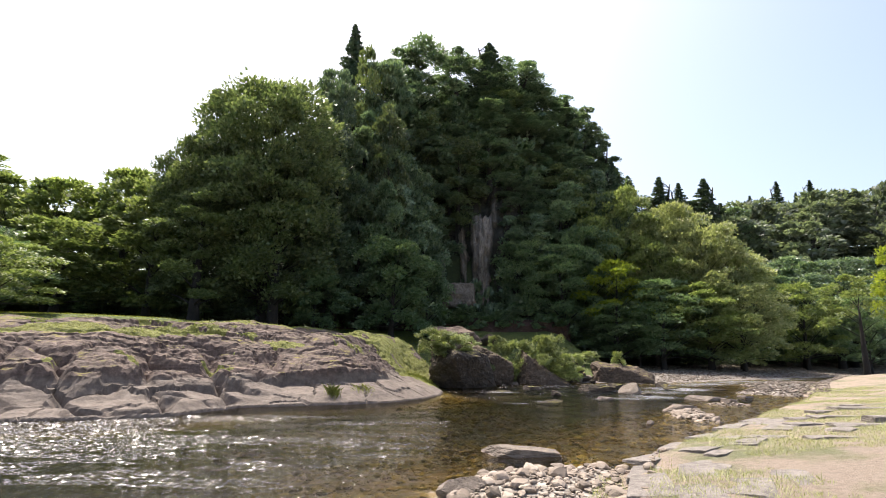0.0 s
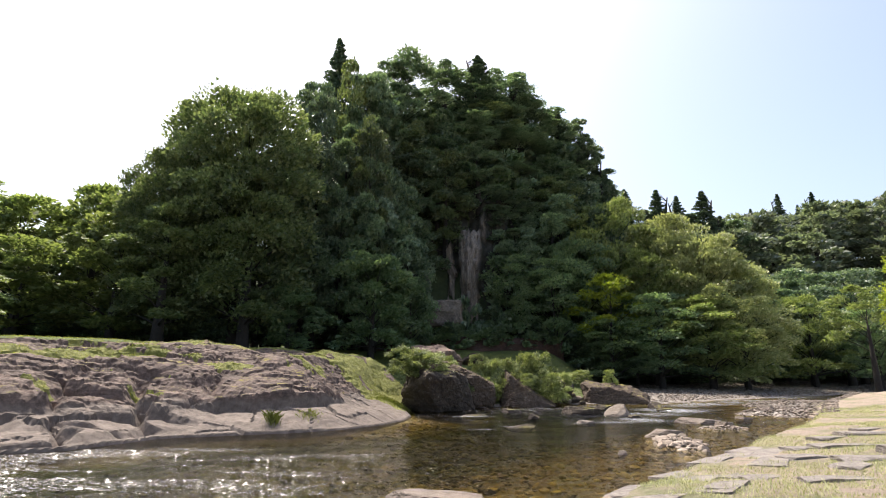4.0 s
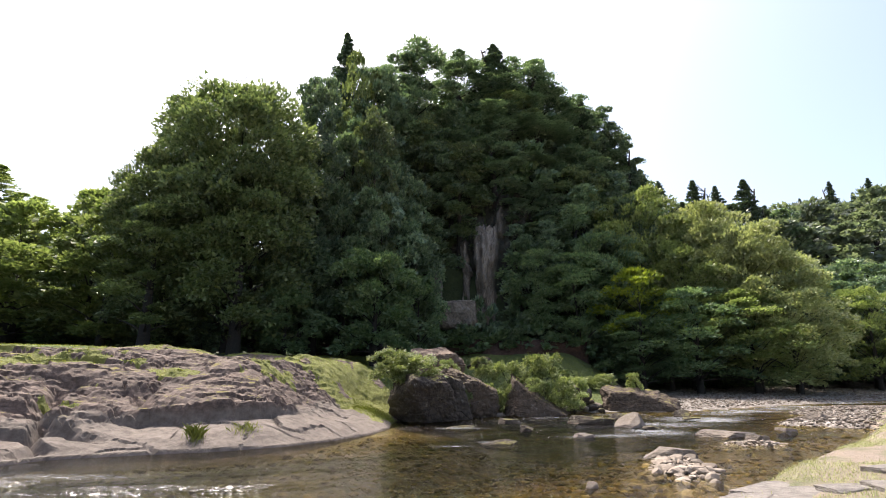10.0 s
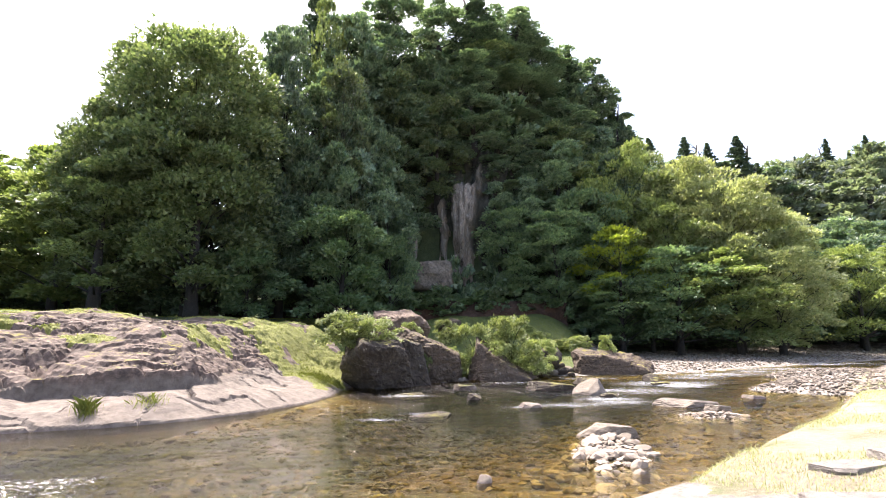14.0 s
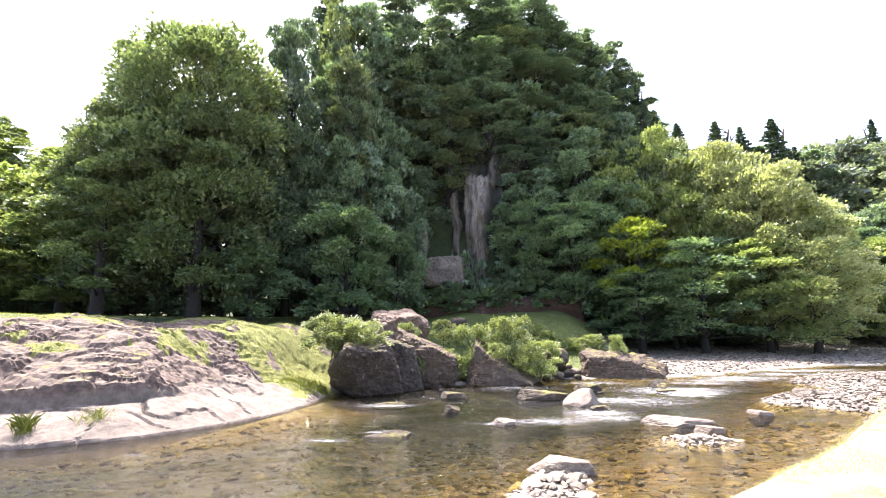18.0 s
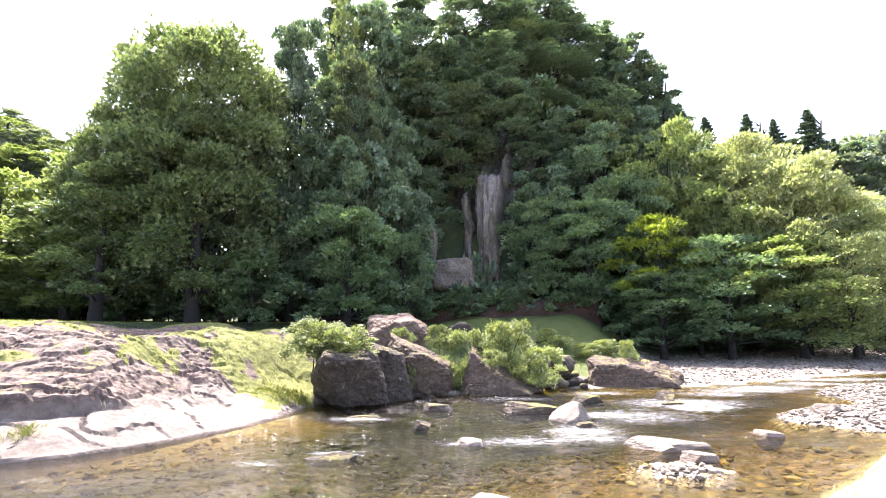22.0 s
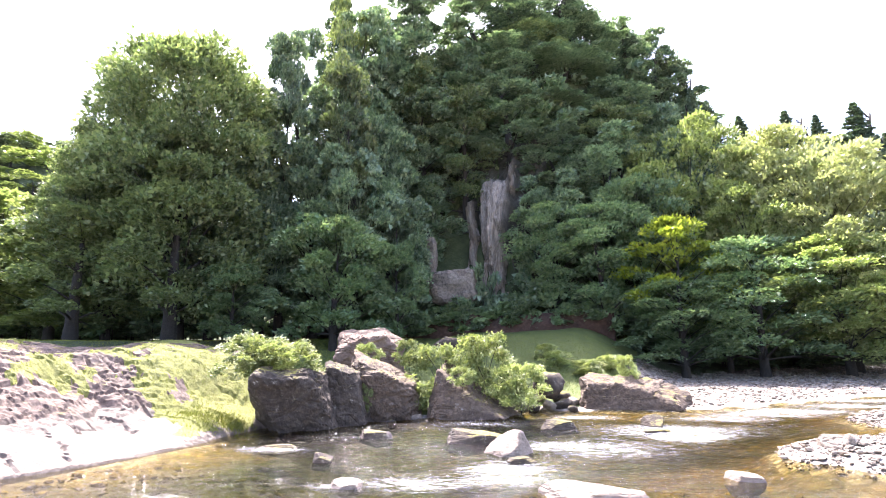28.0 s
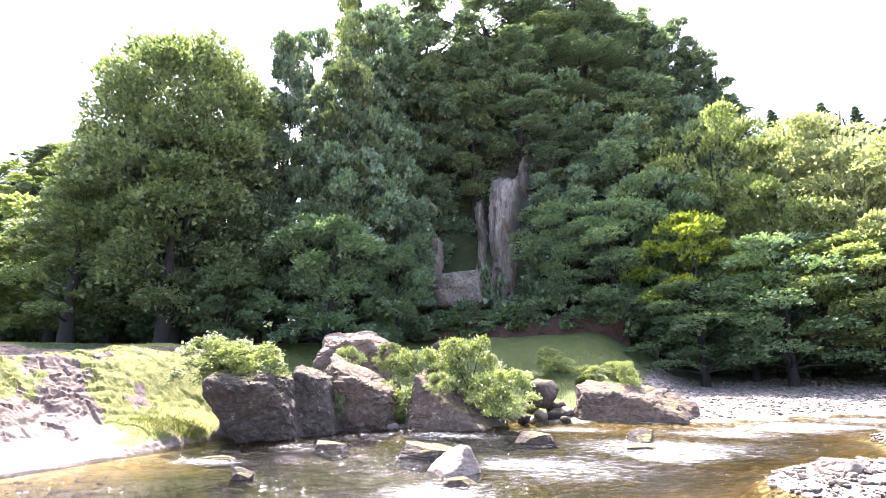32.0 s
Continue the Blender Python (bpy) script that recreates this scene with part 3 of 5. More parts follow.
def make_tree(kind, h, r, n_clumps, per, size, leaf, seed, crown_from=0.25, label="", category="tree", droop=0.1, flat=0.5, top_heavy=0.45, loose=0.5):
    """A tree h high with a crown radius r, standing at the origin."""
    rng = np.random.default_rng(seed)
    tree = tagged(new(kind, None), label, category)
    bm = bmesh.new()
    lean = rng.normal(0, 0.03 * h, 2)
    trunk_top = h * (0.93 if kind == "cedar_tree" else 0.72)
    pts = [(lean[0] * u ** 2, lean[1] * u ** 2, trunk_top * u - 0.5 * (u == 0)) for u in (0, 0.15, 0.35, 0.6, 0.8, 1)]
    r0 = 0.022 * h + 0.05 if h > 4 else 0.012 * h
    tube(bm, pts, [r0 * 1.35, r0, r0 * 0.85, r0 * 0.6, r0 * 0.4, r0 * 0.12], 8)
    C = []

    def limb(c):
        zb = min(max(c[2] - 0.6 * math.hypot(c[0], c[1]) - 0.4, 0.12 * h), trunk_top * 0.96)
        ub = zb / trunk_top
        b = Vector((lean[0] * ub ** 2, lean[1] * ub ** 2, zb))
        e = Vector(c)
        mid = b.lerp(e, 0.5) + Vector((0, 0, 0.05 * (e - b).length))
        rb = r0 * 0.32 * (1.1 - ub)
        tube(bm, [tuple(b), tuple(mid), tuple(e)], [rb + 0.015, rb * 0.6 + 0.01, 0.012], 5)

    if kind == "cedar_tree":
        for k in range(n_clumps):
            u = (k + 0.5) / n_clumps
            ang = k * 2.399963 + rng.normal(0, 0.3)
            z = h * (crown_from + (1 - crown_from) * u ** 0.8)
            rad = r * (1 - u ** 0.9) ** 0.8 * rng.uniform(0.35, 1.0) * (0.8 + 0.2 * math.sin(k * 0.9))
            s = 0.3 * r * (1 - 0.93 * u) + 0.03
            C.append(((rad * math.cos(ang), rad * math.sin(ang), z - 0.3 * rad), (s, s, 0.5 * s)))
            if k % 4 == 0:
                limb(C[-1][0])
    else:
        # boughs on the crown, each a dome of smaller sprays, with dark gaps between
        nb = max(8, n_clumps // 4)
        squash = 0.6 if kind == "maple_tree" else 0.65 if kind == "locust_tree" else 0.85
        for k in range(nb):
            w = (k + rng.uniform(0.2, 0.8)) / nb
            w = w ** (0.85 if h > 4 else 1.1)
            prof = max(0.1, 1 - abs((w - top_heavy) / (1.03 - top_heavy if w > top_heavy else 0.75)) ** 2.6) ** 0.5
            ang = k * 2.399963 + rng.normal(0, 0.35)
            bs = r * rng.uniform(0.26, 0.46) * (0.75 + 0.25 * prof)
            rad = max(0.0, r * prof - 0.5 * bs) * (rng.uniform(0.1, 0.5) if k % 5 == 4 else rng.uniform(0.88, 1.03) if kind == "oak_tree" else rng.uniform(0.7, 1.05))
            if h < 3:
                bs, rad = 0.85 * bs, rad * rng.uniform(0.6, 1.3)
            z = min(h * (crown_from + (1 - crown_from) * w), h - 0.75 * bs * squash)
            c = np.array((rad * math.cos(ang), rad * math.sin(ang), z))
            if h > 4 or k % 4 == 0:
                limb(tuple(c))
            o = np.array((math.cos(ang), math.sin(ang), 0.5))
            for _ in range(4):
                q = rng.normal(0, 0.75, 3) + o * 0.55
                q[2] = abs(q[2]) if q[2] < -0.35 else q[2]
                q /= np.linalg.norm(q)
                cs = bs * rng.uniform(0.5, 0.85)
                C.append((tuple(c + q * bs * 0.66 * np.array((1, 1, squash))), (cs, cs, cs * max(0.45, squash * 0.85))))
    part("trunk", bm, BARK, tree)
    cen, drs, outs = [], [], []
    for c, s in C:
        q = rng.normal(0, 1, (per, 3))
        q /= np.linalg.norm(q, axis=1)[:, None]
        q[:, 2] = np.where(q[:, 2] < -0.3, -q[:, 2] * 0.8, q[:, 2])
        rr = np.minimum(rng.uniform(loose, 1.0, (per, 1)) ** 0.5 + 0.16 * np.abs(rng.normal(0, 1, (per, 1))), 1.6)
        cen.append(np.array(c) + q * rr * np.array(s))
        o = np.array(c) * np.array([1, 1, 0.15])
        o = o / (np.linalg.norm(o) + 1e-6)
        drs.append(q * np.array([1, 1, 0.6]) + o * 0.8)
        outs.append(q)
    part("crown", leaves(kind + "_leaves", np.concatenate(cen), np.concatenate(drs), rng, size, flat, droop, 0.8, np.concatenate(outs)), leaf, tree)
    return tree


def plant(proto, x, y, ztop, r, turn=None, dz=0.0):
    """A copy of a prototype, its foot on the land, its top at ztop."""
    tree, h0, r0 = proto
    z = gz(x, y) + dz
    turn = (x * 57.3 + y * 31.7) % 360 if turn is None else turn
    m = Matrix.Translation((x, y, z)) @ Euler((0, 0, radians(turn))).to_matrix().to_4x4() @ Matrix.Diagonal((r / r0, r / r0, max(1.0, ztop - z) / h0, 1))
    return copy_thing(tree, m)


def unit_sphere(sub):
    bm = bmesh.new()
    bmesh.ops.create_icosphere(bm, subdivisions=sub, radius=1)
    co = np.array([v.co[:] for v in bm.verts])
    fa = np.array([[v.index for v in f.verts] for f in bm.faces])
    bm.free()
    return co, fa


SPHERE = {s: unit_sphere(s) for s in (1, 2, 3, 5, 6)}


def rock_mesh(name, seed, size, sub=5, cuts=11, rough=0.06, planes=()):
    """An angular boulder: a ball cut by planes, with broken faces and a rough skin, its half sizes given."""
    rng = np.random.default_rng(seed)
    u, fa = SPHERE[sub]
    n = rng.normal(0, 1, (cuts, 3))
    n /= np.linalg.norm(n, axis=1)[:, None]
    d = rng.uniform(0.66 if not planes else 0.76, 1.0, cuts)
    if planes:
        q = np.array(planes, float)
        q[:, :3] *= np.array(size)
        n = np.concatenate([n, q[:, :3] / np.linalg.norm(q[:, :3], axis=1)[:, None]])
        d = np.concatenate([d, q[:, 3]])
    sharp = 110.0 if sub > 2 else 36.0
    dots = np.maximum(u @ n.T, 1e-3) / d
    k = 1 / ((dots ** sharp).sum(1)) ** (1 / sharp)
    co = u * np.minimum(k, 1.3)[:, None]
    if sub > 2:
        nz = np.array([noise.fractal(Vector(p * 2.4) + Vector((seed * 3.1, 0, 0)), 0.65, 2.1, 7) for p in co])
        rid = np.array([abs(noise.noise(Vector((p[0] * 1.7, p[1] * 1.7, p[2] * 4.5)) + Vector((0, seed * 2.3, 0)))) for p in co])
        co = co * (1 + nz * rough - 0.9 * rough * (rid < 0.07))[:, None]
    co = co * np.array(size)
    return raw_mesh(name, co, fa, sub < 5)


def boulder(name, x, y, z, size, turn, tilt, seed, material, label, category="boulder", sub=5, cuts=11, rough=0.07, planes=()):
    ob = part(name, rock_mesh(name, seed, size, sub, cuts, rough, planes), material)
    ob.matrix_world = pose(x, y, z, tilt, 0, turn)
    return tagged(ob, label, category)


# ---- rock ledge ----
TABLE = np.random.default_rng(5).uniform(-1, 1, (256, 256))


def vnoise(x, y):
    ix, iy = np.floor(x).astype(int), np.floor(y).astype(int)
    u, v = x - ix, y - iy
    u, v = u * u * (3 - 2 * u), v * v * (3 - 2 * v)
    t = lambda a, b: TABLE[a % 256, b % 256]
    return (t(ix, iy) * (1 - u) + t(ix + 1, iy) * u) * (1 - v) + (t(ix, iy + 1) * (1 - u) + t(ix + 1, iy + 1) * u) * v


def fbm(x, y, octaves=5, gain=0.55):
    out, a = 0, 1.0
    for k in range(octaves):
        out = out + a * vnoise(x * 2.03 ** k + 17.3 * k, y * 2.03 ** k + 9.1 * k)
        a *= gain
    return out


def cells(x, y, seed=0):
    """Distance to the joint between jittered cells, and a random number of the cell."""
    ix, iy = np.floor(x).astype(int), np.floor(y).astype(int)
    best, second, idn = np.full(x.shape, 9.0), np.full(x.shape, 9.0), np.zeros(x.shape)
    for a in (-1, 0, 1):
        for b in (-1, 0, 1):
            cx, cy = (ix + a), (iy + b)
            px = cx + 0.5 + 0.42 * TABLE[(cx + seed) % 256, cy % 256]
            py = cy + 0.5 + 0.42 * TABLE[cy % 256, (cx + 71 + seed) % 256]
            d = np.hypot(x - px, y - py)
            near = d < best
            second = np.where(near, best, np.minimum(second, d))
            idn = np.where(near, TABLE[(cx * 7 + seed) % 256, (cy * 13) % 256], idn)
            best = np.where(near, d, best)
    return second - best, idn


def terrace(v, step, edge=0.75):
    f = v / step
    fl = np.floor(f)
    return (fl + smooth(edge, 1.0, f - fl)) * step


def ledge_z(x, y):
    df = side(SHORE, x, y)
    d = df + (0.3 * fbm(x * 0.45, y * 0.45, 3) + 0.8 * fbm(x * 0.2 + 31, y * 0.2, 2)) * smooth(0.0, 2.5, df)
    end = np.interp(d, [-2, -0.5, 0, 0.1, 0.7, 1.5, 2.5, 3.5, 4.5, 7, 12, 20], [-0.8, -0.5, -0.15, 0.06, 0.4, 1.0, 1.95, 2.75, 3.15, 3.35, 3.7, 3.9])
    right = np.interp(d, [-2, -0.5, 0, 0.1, 1.5, 2, 3, 4, 5, 6, 8, 12, 20], [-0.8, -0.5, -0.15, 0.06, 0.5, 0.85, 1.5, 2.1, 2.75, 3.2, 3.42, 3.75, 4.0])
    mid = np.interp(d, [-2, -0.5, 0, 0.1, 0.8, 1.5, 1.75, 1.85, 3.5, 5, 6.5, 8, 10, 14, 20], [-0.8, -0.5, -0.15, 0.1, 0.42, 0.62, 0.66, 1.2, 1.75, 2.35, 2.95, 3.3, 3.48, 3.85, 4.0])
    left = np.interp(d, [-2, -0.5, 0, 0.1, 1.5, 2.6, 3.6, 5.5, 8, 12, 20], [-0.8, -0.5, -0.25, 0.1, 0.38, 0.85, 1.35, 2.45, 3.2, 3.8, 4.0])
    gp, ip = cells(x * 0.42 + 0.22 * y + 0.2 * fbm(x * 0.7, y * 0.7, 3), y * 0.62 - 0.2 * x + 0.2 * fbm(x * 0.7 + 5, y * 0.7, 3), 90)
    left = left + (0.42 * smooth(0.0, 0.34, gp) - 0.2 + 0.22 * ip) * smooth(0.1, 0.5, d) * smooth(6.0, 3.6, d)
    k = smooth(-8.6, -10.4, x)
    k2 = smooth(-4.8, -6.2, x) * smooth(23, 20, y)
    k3 = smooth(23.5, 26.5, y + 0.3 * (x + 4))
    z = ((right * (1 - k3) + end * k3) * (1 - k2) + mid * k2) * (1 - k) + left * k
    # bedded rock: stepped plates with ragged fronts, their strike across the slope
    up = smooth(0.6, 0.95, z) * (1 - 0.5 * smooth(25.0, 26.5, y + 0.5 * (x + 5.2)))
    u, v = 0.9 * x + 0.43 * y, -0.43 * x + 0.9 * y
    u, v = u + 0.4 * fbm(u * 0.4, v * 0.4, 3), v + 0.25 * fbm(u * 0.5 + 9, v * 0.5, 4)
    for step, fu, fv, ragged, weight, seed in ((0.4, 0.2, 0.5, 0.6, 0.25, 3), (0.17, 0.3, 1.0, 0.3, 0.2, 21)):
        off = 0.03 * x + ragged * fbm(u * fu + seed, v * fv, 4, 0.42)
        t = terrace(z + off, step, 0.94) - off
        w = weight * smooth(-0.55, -0.1, fbm(u * 0.3 + seed, v * 0.5 + 30, 3)) * up
        z = z * (1 - w) + t * w
    for su, sv, amp, seed in ((0.2, 0.62, 0.11, 11), (0.42, 1.5, 0.07, 57), (0.9, 3.2, 0.022, 131)):
        gb, ib = cells(u * su + 0.12 * fbm(u * su * 2, v * sv, 3), v * sv + 0.16 * fbm(u * su * 1.5 + 8, v * sv * 1.2, 3), seed)
        z = z + up * (amp * ib - 0.8 * amp * smooth(0.07, 0.02, gb) * smooth(-0.1, 0.3, ib))
    for fu, fv, wide, deep, seed in ((0.13, 0.85, 0.035, 0.2, 40), (0.3, 1.9, 0.05, 0.14, 66)):
        crack = smooth(wide, 0.3 * wide, np.abs(fbm(u * fu + seed, v * fv, 3))) * smooth(0.0, 0.25, fbm(u * 0.35 + 70, v * 0.35 + seed, 2))
        z = z - deep * crack * up
    joint = smooth(0.03, 0.01, np.abs(fbm(u * 1.1 - 0.6 * v + 12, v * 0.3 + u * 0.2, 3))) * smooth(0.2, 0.5, fbm(u * 0.3 + 90, v * 0.3, 2))
    z = z - 0.14 * joint * up
    # worn slabs at the water, split by a few cracks
    gap2, id2 = cells(u * 0.3 - v * 0.15 + 0.25 * fbm(u, v, 3), v * 0.55 + u * 0.12 + 0.2 * fbm(u + 9, v, 3), 33)
    low_part = smooth(1.0, 0.6, z)
    z = z - 0.1 * smooth(0.045, 0.012, gap2) * smooth(0.0, 0.2, z) * low_part + 0.13 * id2 * smooth(0.05, 0.3, z) * low_part
    return z + (0.016 + 0.02 * up) * fbm(u * 2.1, v * 3.6, 5, 0.68) * smooth(-0.1, 0.3, z)


def ledge_final(x, y):
    z = ledge_z(x, y)
    df = side(SHORE, x, y)
    g = land(x, y)
    out = smooth(9.5, 15.0, df + 1.2 * fbm(x * 0.3, y * 0.3, 3))
    z = z * (1 - out) + (g - 0.2) * out
    drop = smooth(30.4, 32.6, y + 0.5 * (x + 5) + 0.4 * fbm(x, y, 3))
    z = z * (1 - drop) + np.minimum(z, g - 0.15) * drop
    return np.where(df < -1.6, -2.4, z)


def ledge_grass(x, y):
    df = side(SHORE, x, y)
    n = fbm(x * 0.35 + 5, y * 0.5, 4)
    top = (df > 9.4 + 1.8 * n) & (df < 19)
    strip = (np.abs(df - 6.8 - 0.6 * fbm(x * 0.5, y * 0.5, 3)) < 0.3 + 0.5 * n) & (x < -13)
    swath = (y > 25.0 + 0.5 * (-5.2 - x) + 1.6 * n) & (df > 0.35 + 0.5 * n) & (x > -9) & (fbm(x * 1.1, y * 1.1 + 8, 4) > -0.45)
    spots = (fbm(x * 0.5 + 11, y * 0.9, 4) > 0.8) & (df > 2.4)
    return top | strip | swath | spots


TURF, turf_nt, turf_p = mat("turf", 0.9)
turf_nt.links.new(ramp(turf_nt, noise_tex(turf_nt, 3.0, 8, 0.75), [(0.3, (0.1, 0.105, 0.022)), (0.5, (0.175, 0.183, 0.04)), (0.72, (0.26, 0.25, 0.075))]), turf_p.inputs["Base Color"])
turf_nt.links.new(bump(turf_nt, noise_tex(turf_nt, 16, 8, 0.8), 1.0, 0.08), turf_p.inputs["Normal"])
ledge = grid_mesh("rock_ledge", steps([(-34, 0.4), (-20, 0.1), (-15, 0.07), (-2.4, 0.07)]), steps([(4, 0.3), (10, 0.07), (27, 0.1), (34.5, 0.1)]), ledge_final, [ROCK_LEDGE, TURF], lambda x, y, z: ledge_grass(x, y).astype(float), smoothed=False)
tagged(ledge, "broad layered brownish rock ledge sloping into the river", "rock ledge", kind="structure")

# ---- cliff and earth face on the hill ----
def face_mesh(name, x0, x1, z0, z1, res, yfun, material, label):
    xs, zs = np.arange(x0, x1, res), np.arange(z0, z1, res)
    X, Z = np.meshgrid(xs, zs)
    co = np.stack([X, yfun(X, Z), Z], -1).reshape(-1, 3)
    nx = len(xs)
    i = (np.arange(len(zs) - 1)[:, None] * nx + np.arange(nx - 1)[None]).ravel()
    faces = np.stack([i, i + 1, i + nx + 1, i + nx], 1)
    ob = part(name, raw_mesh(name, co, faces, True), material)
    m = ob.modifiers.new("thick", "SOLIDIFY")
    m.thickness, m.offset = 0.6, -1
    return tagged(ob, label, "cliff", kind="structure")


def fresh_rock(X, Z):
    """How far each of the two clean pale columns stands out of the weathered face."""
    x = X + 0.22 * fbm(Z * 0.35, X * 0.2, 4)
    z = Z + 0.9 * fbm(X * 1.3 + 20, Z * 0.1, 3)
    a = smooth(-3.15, -2.9, x) * smooth(-0.75 - 0.03 * (17 - Z), -1.05 - 0.03 * (17 - Z), x) * smooth(17.6, 16.9, z)
    b = smooth(-4.75 + 0.06 * (Z - 9), -4.5 + 0.06 * (Z - 9), x) * smooth(-3.55, -3.8, x) * smooth(16.0, 15.0, z)
    c = smooth(-0.95, -0.75, x) * smooth(-0.3, -0.5, x) * smooth(19.6, 18.6, z) * smooth(15.0, 16.0, z)
    return np.maximum(np.maximum(a, 0.9 * b), 0.6 * c)


def cliff_y(X, Z):
    gap, idn = cells(X * 0.8 + 0.3 * fbm(Z * 0.12, X * 0.4, 3), Z * 0.08 + 0.3)
    base = 54.3 + 0.1 * (Z - 6) + 0.3 * np.maximum(Z - 15, 0) + 0.5 * fbm(X * 0.5, Z * 0.3, 5, 0.6) - 0.3 * idn + 0.4 * smooth(0.14, 0, gap)
    streak = 0.12 * fbm(X * 3.2, Z * 0.25, 4) + 0.22 * smooth(0.2, 0.0, np.abs(fbm(X * 1.5 + 3, Z * 0.07, 2)))
    return base - fresh_rock(X, Z) * (1.7 - streak * 2.0)


cliff = face_mesh("cliff", -8.2, 2.0, 3.5, 21, 0.12, cliff_y, CLIFF, "pale grey vertical rock columns in a dark weathered cliff")
cv = np.array([v.co[:] for v in cliff.data.vertices])
cliff.data.attributes.new("fresh", "FLOAT", "POINT").data.foreach_set("value", fresh_rock(cv[:, 0], cv[:, 2]).astype(np.float32))
face_mesh("earth_bank", -17, 7, 2.0, 5.3, 0.2, lambda X, Z: np.interp(X, [-17, -12, -6, 3, 8], [47.4, 47.8, 48.8, 50.0, 52.5]) + 0.35 * (Z - 4) + 0.3 * fbm(X * 0.8, Z * 1.1, 4), EARTH, "low reddish earth face at the foot of the hill")


def block(name, x, y, z, size, turn, material, label, category, seed=1, rough=0.03, cuts=8):
    bm = bmesh.new()
    bmesh.ops.create_cube(bm, size=2)
    bmesh.ops.subdivide_edges(bm, edges=bm.edges[:], cuts=cuts, use_grid_fill=True)
    for v in bm.verts:
        p = Vector((v.co.x * size[0], v.co.y * size[1], v.co.z * size[2]))
        n = noise.fractal(p * 0.9 + Vector((seed * 5.0, 0, 0)), 0.8, 2.1, 5)
        r = 1 - 0.10 * (abs(v.co.x) ** 6 * abs(v.co.z) ** 6 + abs(v.co.y) ** 6 * abs(v.co.z) ** 6 + abs(v.co.x) ** 6 * abs(v.co.y) ** 6)
        v.co = p * r + v.normal * n * rough * 3
    ob = part(name, bm, material)
    ob.matrix_world = pose(x, y, z, 0, 0, turn)
    return tagged(ob, label, category)


block("rock_block", -4.4, 50.6, 7.6, (1.75, 0.9, 1.25), 4, ROCK_GREY, "squared pale rock block at the foot of the cliff", "rock block", 3, 0.06)
block("rock_pillar", -6.0, 50.3, 9.6, (0.34, 0.5, 1.9), 10, ROCK_GREY, "narrow pale rock pillar beside the cliff", "rock pillar", 4, 0.06)

# ---- trees ----
OAK = (make_tree("oak_tree", 20, 7, 380, 190, 0.32, LEAF_OAK, 1, 0.06, "large broadleaf tree with a domed glossy green crown", top_heavy=0.6), 20, 7)
BROAD = (make_tree("broadleaf_tree", 20, 4, 110, 140, 0.3, LEAF_OAK, 2, 0.06, "broadleaf tree with a full green crown at the forest edge"), 20, 4)
DARK = (make_tree("evergreen_tree", 13, 4, 100, 135, 0.29, LEAF_DARK, 3, 0.03, "dark evergreen tree on the steep wooded slope"), 13, 4)
DARK2 = (make_tree("evergreen_tree", 20, 4, 114, 140, 0.31, LEAF_DARK, 13, 0.05, "dark green broadleaf tree on the steep wooded slope", droop=0.15), 20, 4)
GREEN = (make_tree("laurel_tree", 9, 3.5, 96, 150, 0.24, LEAF_GREEN, 14, 0.02, "rounded mid-green tree at the foot of the hill"), 9, 3.5)
MAPLE = (make_tree("maple_tree", 12, 5, 132, 130, 0.26, LEAF_MAPLE, 4, 0.1, "light green maple with layered sunlit sprays", flat=0.7), 12, 5)
# the maple again, shade put into its darker mid-green leaf colour
DMAPLE = (make_tree("maple_tree", 12, 5, 114, 120, 0.26, LEAF_GREEN, 24, 0.1, "shaded dark green maple with layered sprays", flat=0.7), 12, 5)
PALE = (make_tree("locust_tree", 12, 5, 150, 140, 0.24, LEAF_PALE, 25, 0.05, "pale yellowish-green tree with airy sunlit foliage", flat=0.55), 12, 5)
YELLOW = (make_tree("maple_tree", 9, 3, 72, 60, 0.24, LEAF_YELLOW, 5, 0.4, "yellow-green maple with layered sprays", flat=0.8), 9, 3)
CEDAR = (make_tree("cedar_tree", 18, 3, 170, 66, 0.22, LEAF_CEDAR, 6, 0.15, "tall dark conical cedar", droop=0.3, flat=0.3), 18, 3)
LIGHT = (make_tree("slender_tree", 14, 3.5, 54, 90, 0.27, LEAF_MAPLE, 7, 0.5, "slender tree with an open light green crown"), 14, 3.5)
FAR = (make_tree("broadleaf_tree", 12, 5, 72, 26, 0.72, LEAF_FAR_HAZY, 8, 0.05, "distant broadleaf tree on the far hillside"), 12, 5)
# lighter maple leaf colour stands in for haze on the distant ridge
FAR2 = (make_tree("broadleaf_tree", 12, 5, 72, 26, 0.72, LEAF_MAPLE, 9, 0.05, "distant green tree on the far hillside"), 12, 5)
BUSH = (make_tree("bush", 3, 2, 24, 32, 0.4, LEAF_DARK, 10, 0.02, "dark leafy undergrowth bush on the slope", "bush"), 3, 2)
BUSH2 = (make_tree("bush", 3, 2, 24, 32, 0.4, LEAF_GREEN, 11, 0.02, "green leafy undergrowth bush under the trees", "bush"), 3, 2)


def stand(proto, rows):
    for row in rows:
        plant(proto, *row)


